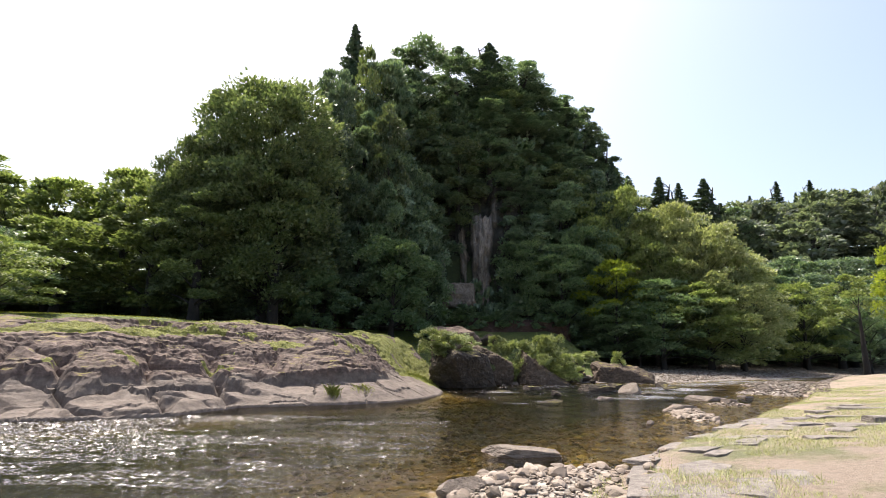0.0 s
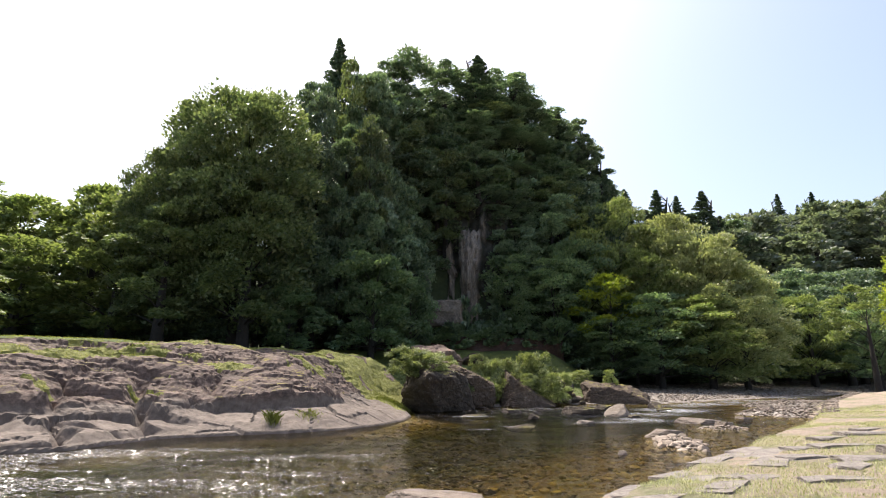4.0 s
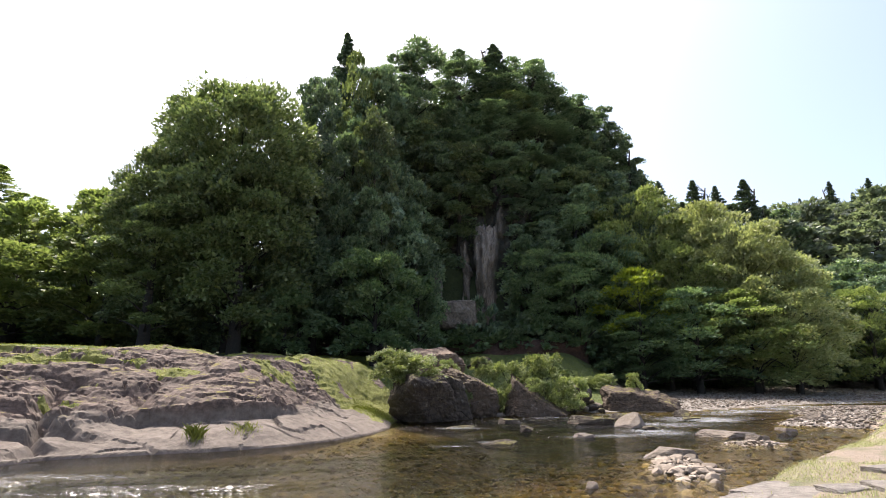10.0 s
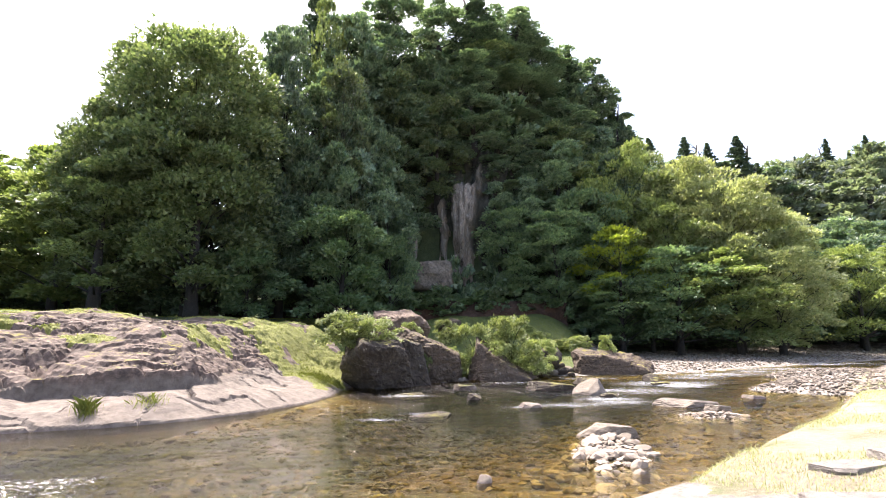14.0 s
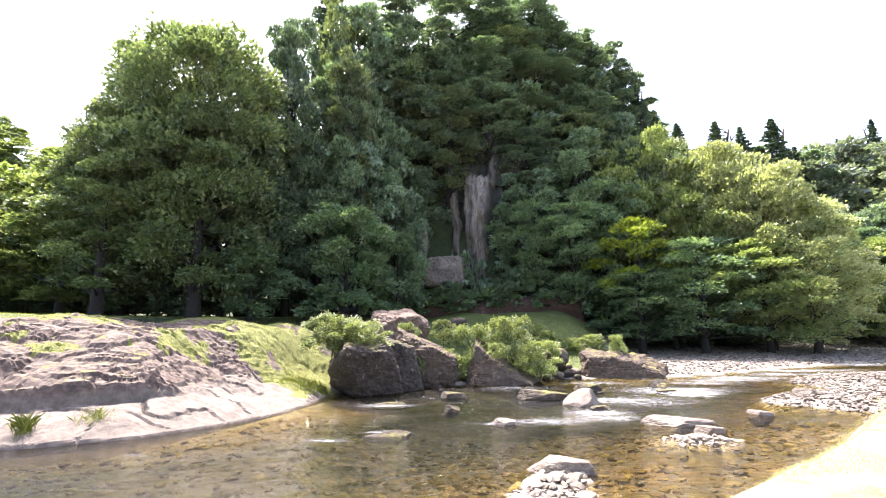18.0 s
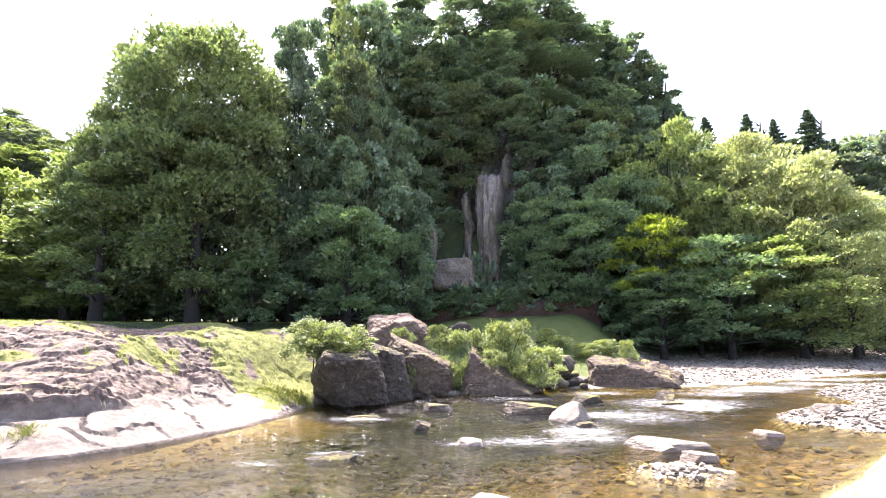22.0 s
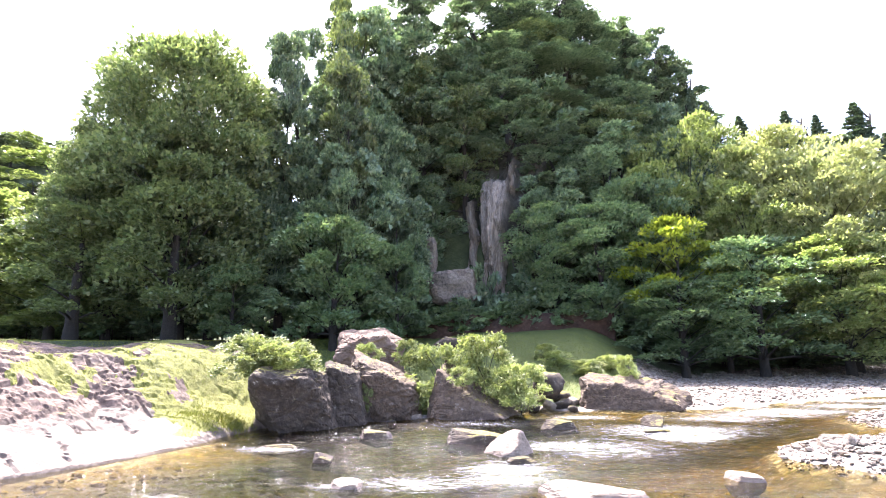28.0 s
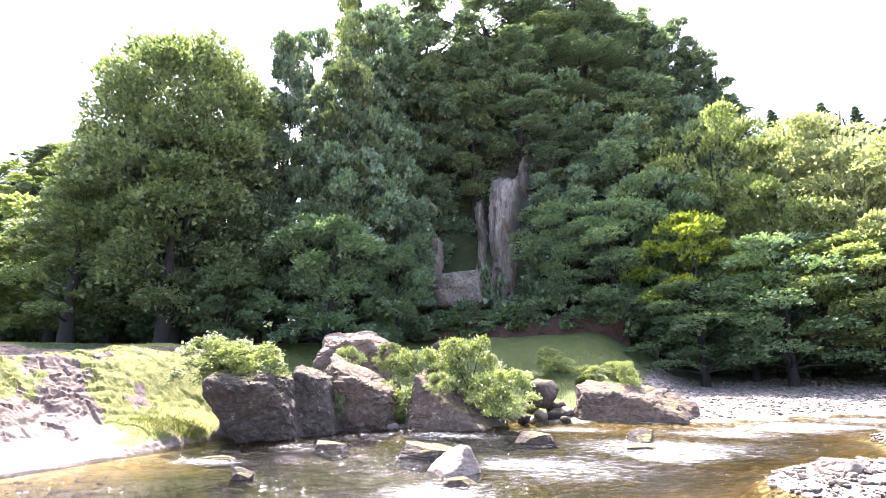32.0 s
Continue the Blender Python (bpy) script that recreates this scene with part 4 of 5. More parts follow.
stand(OAK, [(-19.6, 39.4, 23.4, 5.5, 40), (-24.0, 37.8, 18.8, 3.6)])
# broadleaf trees with sunlight put into a lighter leaf colour
LEFT = (make_tree("broadleaf_tree", 13, 4, 80, 115, 0.38, LEAF_MAPLE, 41, 0.04, "sunlit light green tree at the edge of the forest"), 13, 4)
stand(LEFT, [(-27.5, 36.5, 13.5, 3.6), (-34.4, 42.7, 18.2, 4.6), (-30.5, 40.5, 16.5, 4.0), (-39, 40, 16.6, 4.6), (-33, 34, 11.5, 3.8), (-43.5, 39, 16.8, 5)])
stand(BROAD, [(-10.8, 45.8, 25.2, 2.2), (-4.6, 55.0, 26, 2.6), (8.0, 60.5, 24, 3.0), (1.0, 62.0, 35, 3.0), (-8.5, 54.5, 29, 2.8), (-17.6, 37.0, 17.5, 3.2), (-22.5, 34.5, 14.0, 3.0), (-50, 42, 17.5, 5.5), (-40, 47, 16.0, 5)])
stand(MAPLE, [(-26.5, 22.0, 7.6, 2.8)])
stand(DMAPLE, [(-33, 27, 9.6, 4.0), (-40, 27, 10.5, 4.5)])
stand(DARK2, [(-17.4, 50.0, 31.8, 2.3), (-13.2, 56.5, 36.2, 3.2), (-10.8, 59.0, 38.6, 3.0), (-17.0, 46.5, 28.5, 2.8), (-14.8, 43.5, 26.5, 2.2), (-17.9, 43.7, 21.6, 2.9), (-9.6, 57.0, 38.8, 4.9), (-4.7, 62.5, 40.7, 3.6), (2.5, 64.5, 40.2, 3.9), (5.5, 66.3, 37.3, 3.6), (8.3, 68.0, 36.4, 3.3), (11.6, 69.6, 35.7, 2.9), (13.7, 71.2, 32.5, 2.9), (15.5, 72.9, 29.3, 2.5), (-12.4, 52.0, 33.5, 3.4), (-1.0, 57.5, 27.5, 3.4), (-7.5, 53.5, 25.0, 3.2), (-12.6, 47.0, 23.5, 3.0)])
stand(LIGHT, [(-14.4, 50.9, 34.6, 2.6)])
stand(CEDAR, [(-17.1, 55.4, 41.2, 4.6), (-0.9, 62.6, 42.4, 4.0), (21.8, 86, 31.2, 4.4), (26.8, 86, 30.9, 4.6), (30.0, 86.5, 29.9, 4.0), (33.7, 85.6, 30.3, 5.0), (36.6, 87, 26.5, 4.0), (24.4, 84, 27.0, 3.6), (53.0, 112, 34.8, 2.8), (58.6, 112.1, 37.8, 3.4), (62.2, 112, 35.3, 2.6), (65.2, 112, 37.9, 3.4), (14.8, 66, 27, 2.6), (12.7, 70.3, 34.0, 3.2), (14.8, 72.0, 31.4, 3.0), (16.9, 73.4, 28.6, 2.8), (9.6, 68.0, 36.9, 3.2), (4.2, 65.0, 39.6, 3.2)])
stand(DARK, [(-12.2, 53.5, 29.4, 3.6), (-6.9, 58.3, 30.8, 3.8), (-1.4, 60.6, 32.4, 4.0), (3.6, 62.5, 30.8, 3.8), (7.9, 64.1, 27.4, 3.8), (-13.0, 45.1, 17.4, 3.2), (-9.5, 49.9, 20.7, 3.2), (-5.6, 56.4, 23.8, 2.8), (3.0, 57.5, 21.5, 3.4), (6.2, 58.3, 20.8, 3.8), (10.5, 63, 24, 3.6), (2.6, 60.5, 25.5, 3.4)])
stand(DARK2, [(24.0, 87.5, 27.4, 3.6), (31.8, 87.5, 26.6, 3.6), (35.4, 88, 25.6, 3.6), (28.3, 88, 27, 3.4), (38.5, 86, 25, 3.6), (19.5, 84, 27.0, 3.2)])
stand(DARK, [(-19, 44, 20, 4), (-24, 43, 18, 4), (-15.5, 42.5, 13, 2.8), (-18.5, 41, 15, 3), (11, 60, 19, 3.4), (-9.9, 45.0, 17.2, 3.0), (-7.6, 47.5, 14.2, 2.4), (2.6, 54.5, 16.5, 2.8)])
stand(GREEN, [(-9.3, 41.8, 11.2, 3.4), (-15.2, 39.5, 8.5, 2.2), (-6.8, 45.8, 10.0, 2.0)])
stand(DMAPLE, [(2.7, 52.6, 13.2, 3.4), (6.2, 52.4, 12.6, 3.8), (9.0, 55, 15, 3.6), (15.4, 51.5, 9.0, 4.2), (13.8, 54.0, 9.0, 3.0), (10.9, 50.6, 6.6, 3.6), (38, 58, 8, 3.0)])
# evergreen leaves used here as a darker colour for shaded trees
stand(DARK, [(35, 64, 11, 4), (40, 66, 13, 4.5), (31, 67, 13, 4), (45, 72, 14, 5), (28, 63, 11, 4), (36, 72, 14, 4.5), (48, 89.5, 17, 5)])
stand(MAPLE, [(13.0, 58.6, 20.2, 4.6), (16.0, 55.5, 14.0, 3.8), (20.0, 52.2, 8.6, 4.2), (33.0, 60, 9.6, 3.4)])
stand(PALE, [(18.6, 58.5, 17.8, 4.8), (21.2, 55.2, 15.0, 4.4), (24.6, 56.0, 12.8, 4.2), (23.0, 52.0, 8.5, 3.4)])
stand(YELLOW, [(10.9, 50.9, 10.9, 3.0), (27.2, 36.6, 9.2, 1.6)])
stand(LIGHT, [(32.1, 49.2, 9.0, 2.6)])
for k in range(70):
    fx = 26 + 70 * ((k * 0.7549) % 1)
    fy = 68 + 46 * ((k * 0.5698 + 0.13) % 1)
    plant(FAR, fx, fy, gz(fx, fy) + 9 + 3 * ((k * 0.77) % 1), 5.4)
# left ridge: mostly FAR2, haze put in as paler leaves
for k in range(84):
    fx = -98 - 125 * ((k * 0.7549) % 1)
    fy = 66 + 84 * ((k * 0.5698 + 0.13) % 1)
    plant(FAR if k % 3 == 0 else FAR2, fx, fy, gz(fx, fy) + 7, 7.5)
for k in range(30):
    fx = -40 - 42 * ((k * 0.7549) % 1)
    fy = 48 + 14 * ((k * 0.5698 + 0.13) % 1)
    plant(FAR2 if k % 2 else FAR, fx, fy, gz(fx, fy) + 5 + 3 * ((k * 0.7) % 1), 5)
spot = random.Random(3)
for k in range(110):
    fx = spot.uniform(-22, 24)
    fy = np.interp(fx, [-25, -12, -6, 4, 10, 24], [45, 48.5, 50, 53, 55, 60]) + 20 * spot.random() ** 1.6
    if -8.0 < fx < 1.2 and fy < 58:
        continue
    plant(BUSH if k % 3 else BUSH2, fx, fy, gz(fx, fy) + spot.uniform(2.2, 4.2), spot.uniform(1.8, 2.8))
for k in range(44):
    fx = spot.uniform(-52, -17)
    fy = 39 + 9 * spot.random() + 0.1 * (fx + 20)
    plant(BUSH2 if k % 3 else BUSH, fx, fy, gz(fx, fy) + spot.uniform(1.6, 3.2), spot.uniform(1.6, 2.6))
for fx, fy, h, r in ((-3.4, 49.6, 1.6, 1.7), (-1.2, 50.4, 1.8, 1.8), (-5.6, 49.0, 1.6, 1.6), (-8.2, 48.6, 3.0, 1.9), (0.8, 51.0, 3.2, 2.0), (-7.7, 52.0, 4.5, 2.0), (1.2, 53.4, 4.5, 1.8), (1.8, 55.5, 4.5, 2.2), (-7.6, 53.4, 5.5, 2.0), (-1.5, 58.5, 6, 2.4), (-4.5, 58.5, 6, 2.4), (-2.2, 51.0, 4.6, 1.2)):
    plant(BUSH2 if h < 2 else BUSH, fx, fy, gz(fx, fy) + h, r)

for k in range(36):
    fx, fy = spot.uniform(-9, 14), spot.uniform(57.5, 69)
    plant(BUSH if k % 3 else BUSH2, fx, fy, gz(fx, fy) + spot.uniform(3.5, 6.0), spot.uniform(2.4, 3.2))
for k in range(13):
    fx = -15.5 + 1.8 * k
    fy = float(np.interp(fx, [-17, -12, -6, 3, 8], [48.2, 48.5, 49.4, 50.8, 53.0]))
    plant(BUSH if k % 2 else BUSH2, fx, fy, 6.2 + 0.7 * math.sin(k * 2.1), 1.5)

for proto in (OAK, LEFT, BROAD, DARK, DARK2, GREEN, MAPLE, DMAPLE, PALE, YELLOW, CEDAR, LIGHT, FAR, FAR2, BUSH, BUSH2):
    for ob in (*proto[0].children, proto[0]):
        bpy.data.objects.remove(ob)

# ---- boulders ----
CHUNK = [(0.15, 0.1, 1, 0.78), (-0.8, -0.5, -0.25, 0.78), (0.35, -0.9, -0.15, 0.72), (0.9, 0.1, 0.25, 0.8), (0.55, -0.5, 0.6, 0.82), (0.1, 1, 0.1, 0.9)]
FLATTOP = [(0.1, 0.05, 1, 0.62), (-0.7, -0.5, 0.45, 0.8), (0.3, -0.9, 0.1, 0.8), (0.85, 0.1, 0.45, 0.8)]


def cut_boulder(x, y, z, turn, planes, seed, material, label, rough=0.05):
    """A broken block bounded by planes (normal, distance in metres), its edges worn and its faces stepped."""
    u, fa = SPHERE[6]
    q = np.array(planes, float)
    n = q[:, :3] / np.linalg.norm(q[:, :3], axis=1)[:, None]
    dots = np.maximum(u @ n.T, 1e-3) / q[:, 3]
    co = u / ((dots ** 17.0).sum(1) ** (1 / 17.0))[:, None]
    off = Vector((seed * 3.1, seed * 1.7, 0))
    k = np.array([noise.fractal(Vector(p) * 1.5 + off, 0.7, 2.1, 6) + 1.1 * noise.noise(Vector(p) * 0.75 + off) for p in co])
    cut = np.array([noise.noise(Vector((p[0] * 0.9, p[1] * 0.9, p[2] * 2.6)) + off) for p in co])
    co = co * (1 + 1.7 * rough * k - 0.03 * (np.abs(cut) < 0.02) - 0.04 * smooth(0.12, 0.22, cut))[:, None]
    ob = part("boulder", raw_mesh("boulder", co, fa), material)
    ob.matrix_world = pose(x, y, z, 0, 0, turn)
    return tagged(ob, label, "boulder")


cut_boulder(-2.65, 28.8, 1.0, 33, [(0.1, -0.93, -0.3, 1.05), (-0.82, -0.25, -0.55, 1.0), (-0.92, 0, 0.3, 1.4), (0.95, -0.1, 0.15, 1.3), (0.62, -0.75, -0.05, 1.4), (0.12, 0, 0.99, 1.1), (0.1, -0.6, 0.8, 1.4), (0, 1, 0.2, 1.4), (0, 0, -1, 1.4), (0.75, -0.2, 0.65, 1.35)], 11, ROCK_DARK, "big dark lichen-spotted boulder at the water's edge")
cut_boulder(-1.75, 30.9, 0.8, 25, [(0.1, -0.95, 0.1, 0.8), (-0.95, 0, 0.1, 0.9), (0.9, -0.2, 0.2, 0.75), (0.3, -0.1, 0.95, 1.15), (0, 1, 0, 0.9), (0, 0, -1, 1.2), (0.6, -0.6, 0.5, 1.0)], 12, ROCK_DARK, "dark boulder leaning against a bigger one")
cut_boulder(-1.05, 32.6, 1.0, 25, [(0.4, -0.14, 0.9, 0.95), (0, -0.97, -0.2, 1.15), (-0.97, -0.1, 0.08, 1.3), (0.95, 0, 0.05, 1.45), (0.7, -0.7, -0.1, 1.5), (-0.5, -0.75, 0.3, 1.5), (0, 1, 0, 1.4), (0, 0, -1, 1.4)], 15, ROCK_BROWN, "brown boulder with a mossy slanting top at the water's edge")
cut_boulder(-3.3, 35.6, 2.75, 25, [(-0.06, -0.22, 0.97, 0.9), (0.6, -0.2, 0.75, 1.15), (-0.98, 0, 0.12, 1.5), (0.97, -0.1, -0.15, 1.5), (0.1, -0.98, -0.08, 1.1), (-0.6, -0.4, 0.7, 1.3), (0, 1, 0, 1.3), (0, 0, -1, 1.4)], 16, ROCK_RED, "reddish flat-topped boulder on the grassy bank")
cut_boulder(2.05, 33.2, 0.3, 0, [(0.58, -0.12, 0.8, 0.88), (-0.95, -0.2, 0.26, 1.2), (0.15, -0.94, 0.25, 0.9), (-0.6, -0.75, 0.2, 1.15), (0, 1, 0, 1.2), (0, 0, -1, 0.9), (0.5, 0.6, 0.5, 1.6)], 17, ROCK_BROWN, "slanted boulder with a sloping pale side in the river")
cut_boulder(8.3, 36.7, 0.1, -4, [(-0.98, -0.1, 0.1, 2.1), (0.1, -0.2, 0.97, 0.95), (0.34, -0.3, 0.88, 0.95), (0, -0.95, 0.22, 0.75), (-0.5, -0.8, 0.2, 1.6), (0, 1, 0, 1.0), (0, 0, -1, 0.6), (0.9, -0.2, 0.3, 1.9)], 18, ROCK_BROWN, "long brown wedge of rock at the gravel bar")
boulder("boulder", 5.0, 36.4, 0.95, (0.6, 0.5, 0.55), 30, 0, 19, ROCK_DARK, "small dark boulder by the bushes", sub=3)
boulder("boulder", -1.3, 40.2, 2.9, (0.9, 0.6, 0.45), 10, 0, 20, ROCK_DARK, "low grey rock in the grass", sub=3)

# ---- rocks in the river ----
STONES = "rocks in the river"


def river_rock(x, y, z, size, turn, seed, material, label, tilt=0, sub=5, rough=0.04, planes=()):
    ob = boulder("river_rock", x, y, z, size, turn, tilt, seed, material, label, "rock", sub, 12, rough, planes)
    return tagged(ob, group=STONES)


river_rock(-0.25, 7.7, 0.0, (0.88, 0.45, 0.19), -3, 31, ROCK_PALE, "broad flat pale rock at the edge of the pebble beach", planes=FLATTOP)
river_rock(6.05, 25.4, 0.02, (0.52, 0.4, 0.4), 10, 32, ROCK_PALE, "pointed pale rock standing in the rapids", rough=0.02)
river_rock(4.75, 26.8, 0.08, (1.05, 0.42, 0.32), -12, 33, ROCK_DARK, "long dark mossy rock in the rapids", planes=FLATTOP)
river_rock(1.3, 27.6, 0.02, (0.55, 0.4, 0.26), 0, 34, ROCK_DARK, "flat grey rock in the shallow water", planes=FLATTOP)
river_rock(2.1, 23.6, 0.0, (0.27, 0.22, 0.18), 20, 50, ROCK_DARK, "small dark rock in the shallow water")
river_rock(6.3, 30.3, 0.04, (0.62, 0.45, 0.3), 5, 35, ROCK_DARK, "low dark rock in the rapids", planes=FLATTOP)
river_rock(9.1, 30.8, 0.05, (0.32, 0.3, 0.25), 20, 36, ROCK_DARK, "small dark rock breaking the rapids")
river_rock(8.4, 21.7, -0.02, (0.9, 0.45, 0.26), 8, 37, ROCK_PALE, "flat slab of pale rock just above the water", planes=FLATTOP)
river_rock(8.75, 20.5, 0.02, (0.38, 0.28, 0.18), 10, 38, ROCK_PALE, "small flat slab beside a bigger one", planes=FLATTOP)
river_rock(5.6, 16.5, 0.06, (0.56, 0.34, 0.26), 4, 39, ROCK_PALE, "flat grey rock at the pebble islet", planes=FLATTOP)
river_rock(10.6, 23.4, -0.04, (0.38, 0.3, 0.22), 0, 40, ROCK_PALE, "pale rock at the tip of the gravel bar", planes=FLATTOP)
river_rock(12.7, 26.0, 0.14, (0.44, 0.36, 0.36), 30, 41, ROCK_PALE, "grey rock on the gravel bar", planes=CHUNK)
river_rock(1.5, 19.6, -0.03, (0.5, 0.28, 0.13), 10, 42, ROCK_DARK, "rock just under the rippling water")
river_rock(4.0, 21.5, 0.0, (0.36, 0.28, 0.16), 0, 43, ROCK_PALE, "small low rock in the water", planes=FLATTOP)
river_rock(-0.5, 25.4, -0.04, (0.6, 0.35, 0.12), 5, 44, ROCK_DARK, "low rock with water breaking over it")
river_rock(3.5, 12.8, 0.0, (0.1, 0.08, 0.09), 0, 46, ROCK_PALE, "small white stone in the shallows", sub=3)
river_rock(-1.2, 4.3, 0.1, (0.3, 0.22, 0.18), 10, 47, ROCK_PALE, "rounded pale stone on the pebble beach")
river_rock(6.6, 24.4, 0.0, (0.3, 0.25, 0.1), 10, 48, ROCK_DARK, "low rock beside the pointed one")
river_rock(9.2, 29.6, 0.0, (0.4, 0.32, 0.1), 10, 49, ROCK_DARK, "low rock under white water")
for k, (x, y, s) in enumerate(((3.3, 35.6, 0.45), (3.9, 36.0, 0.35), (4.4, 35.7, 0.3), (4.9, 36.1, 0.35), (5.5, 36.2, 0.4), (5.9, 36.6, 0.32), (6.0, 35.8, 0.25), (4.3, 36.9, 0.4), (5.2, 37.2, 0.45), (1.1, 33.2, 0.35), (-0.2, 31.6, 0.3), (0.5, 32.4, 0.25), (-4.6, 28.6, 0.25))):
    river_rock(x, y, gz(x, y) + 0.4 * s, (s, s * 0.8, s * 0.6), k * 47, 60 + k, ROCK_PALE if k % 2 else ROCK_DARK, "broken angular rock beside the rapids", sub=3)


# ---- gravel ----
PEBBLES = [rock_mesh("pebble", 100 + k, (1, 0.8, 0.5), 2 if k < 6 else 1, 10, 0.05) for k in range(12)]
PEBBLE_CO = []
for me in PEBBLES:
    a = np.empty(len(me.vertices) * 3, np.float32)
    me.vertices.foreach_get("co", a)
    PEBBLE_CO.append(a.reshape(-1, 3))
PEBBLE_FA = {2: SPHERE[2][1], 1: SPHERE[1][1]}


def gravel(name, spots, sizes, material, label, seed, sink=0.3, fine=True):
    rng = np.random.default_rng(seed)
    cos, fas, n = [], [], 0
    zs = land(spots[:, 0], spots[:, 1])
    for (x, y), s, z in zip(spots, sizes, zs):
        c = PEBBLE_CO[rng.integers(6) + (0 if fine else 6)] * s * np.array([1, 1, rng.uniform(0.7, 1.3)])
        a, t = rng.uniform(0, 6.28), rng.normal(0, 0.25)
        c = np.stack([c[:, 0], c[:, 1] * math.cos(t) - c[:, 2] * math.sin(t), c[:, 1] * math.sin(t) + c[:, 2] * math.cos(t)], 1)
        c = np.stack([c[:, 0] * math.cos(a) - c[:, 1] * math.sin(a), c[:, 0] * math.sin(a) + c[:, 1] * math.cos(a), c[:, 2]], 1)
        cos.append(c + np.array([x, y, z + s * sink]))
        fas.append(PEBBLE_FA[2 if fine else 1] + n)
        n += len(c)
    ob = part(name, raw_mesh(name, np.concatenate(cos), np.concatenate(fas)), material)
    return tagged(ob, label, "gravel", kind="stuff")


def pebble_mat(name, stops):
    m, nt, p = mat(name, 0.75)
    geo = nt.nodes.new("ShaderNodeNewGeometry")
    c = ramp(nt, geo.outputs["Random Per Island"], stops)
    f = ramp(nt, noise_tex(nt, 12, 6, 0.7), [(0.3, (0.7, 0.7, 0.7)), (0.7, (1.15, 1.15, 1.15))])
    nt.links.new(mix(nt, 1.0, c, f, "MULTIPLY"), p.inputs["Base Color"])
    nt.links.new(bump(nt, noise_tex(nt, 30, 6, 0.7), 0.5, 0.01), p.inputs["Normal"])
    return m


PEBBLE = pebble_mat("pebbles", [(0.0, (0.085, 0.067, 0.05)), (0.3, (0.14, 0.111, 0.085)), (0.75, (0.2, 0.161, 0.125)), (1.0, (0.29, 0.242, 0.194))])
PEBBLE_TAN = pebble_mat("tan_pebbles", [(0.0, (0.11, 0.085, 0.06)), (0.3, (0.19, 0.15, 0.112)), (0.75, (0.27, 0.217, 0.165)), (1.0, (0.38, 0.318, 0.25))])
BEDSTONE = pebble_mat("bed_stones", [(0.0, (0.065, 0.047, 0.012)), (0.4, (0.13, 0.092, 0.022)), (0.75, (0.2, 0.145, 0.036)), (1.0, (0.32, 0.255, 0.08))])


def scatter(n, seed, box, keep):
    rng = np.random.default_rng(seed)
    p = np.stack([rng.uniform(box[0], box[1], n), rng.uniform(box[2], box[3], n)], 1)
    return p[keep(p[:, 0], p[:, 1])], rng


p, rng = scatter(13000, 1, (-6.5, 3.5, 1.5, 9.5), lambda x, y: (land(x, y) > -0.1) & (-side(CREST, x, y) < 0.0) & (((x - 0.5) / 2.5) ** 2 + ((y - 3.9) / 2.75) ** 2 < 1 + 0.3 * fbm(x, y, 3)))
big = rng.random(len(p)) > 0.86
gravel("beach_cobbles", p[big], 0.05 + 0.09 * rng.random(big.sum()) ** 3, PEBBLE_TAN, "rounded grey and tan cobbles on the river beach", 2)
gravel("beach_pebbles", p[~big], 0.02 + 0.035 * rng.random((~big).sum()) ** 2, PEBBLE_TAN, "small grey and tan pebbles on the river beach", 12, fine=False)
p, rng = scatter(9000, 3, (4, 11, 14, 23), lambda x, y: (land(x, y) > -0.09 + 0.06 * fbm(x * 1.2, y * 1.2, 3)) & (-side(CREST, x, y) < -1.4))
gravel("islet_gravel", p, 0.02 + 0.085 * rng.random(len(p)) ** 4, PEBBLE_TAN, "wet pebbles forming a low islet in the river", 4, fine=False)
p, rng = scatter(900, 13, (3.6, 7.4, 12.0, 18.0), lambda x, y: ((x - 5.0 - 0.2 * (y - 13)) / (0.5 + 0.12 * (y - 12))) ** 2 + ((y - 14.8) / 2.2) ** 2 < 1 + 0.5 * fbm(x * 2, y * 2, 3))
gravel("islet_cobbles", p, 0.05 + 0.12 * rng.random(len(p)) ** 3, PEBBLE_TAN, "pale rounded cobbles heaped on the islet", 14)
p, rng = scatter(44000, 5, (9.5, 26, 22, 44), lambda x, y: (land(x, y) > -0.06 + 0.06 * fbm(x * 0.8, y * 0.8, 3)) & (-side(CREST, x, y) < 0.5) & (side(SHORE, x, y) < -3))
gravel("near_bar_gravel", p, 0.02 + 0.075 * rng.random(len(p)) ** 4, PEBBLE, "sunlit flat stones on the gravel bar below the bank", 6, fine=False)
p, rng = scatter(44000, 7, (6, 62, 35, 84), lambda x, y: (side(SHORE, x, y) > 0.2) & (side(SHORE, x, y) < 12.5) & (x > 7.5))
gravel("far_bar_gravel", p, 0.04 + 0.085 * rng.random(len(p)) ** 3, PEBBLE, "sunlit grey stones on the wide gravel bar", 8, fine=False)
p, rng = scatter(14000, 9, (-9, 12, 5, 27), lambda x, y: (land(x, y) < -0.1) & (-side(CREST, x, y) < -0.3) & (side(SHORE, x, y) < -0.2) & (np.hypot(x - 4, y - 8) < 17))
gravel("bed_stones", p, 0.03 + 0.13 * rng.random(len(p)) ** 4, BEDSTONE, "brown and ochre stones on the river bed", 10, 0.15, fine=False)


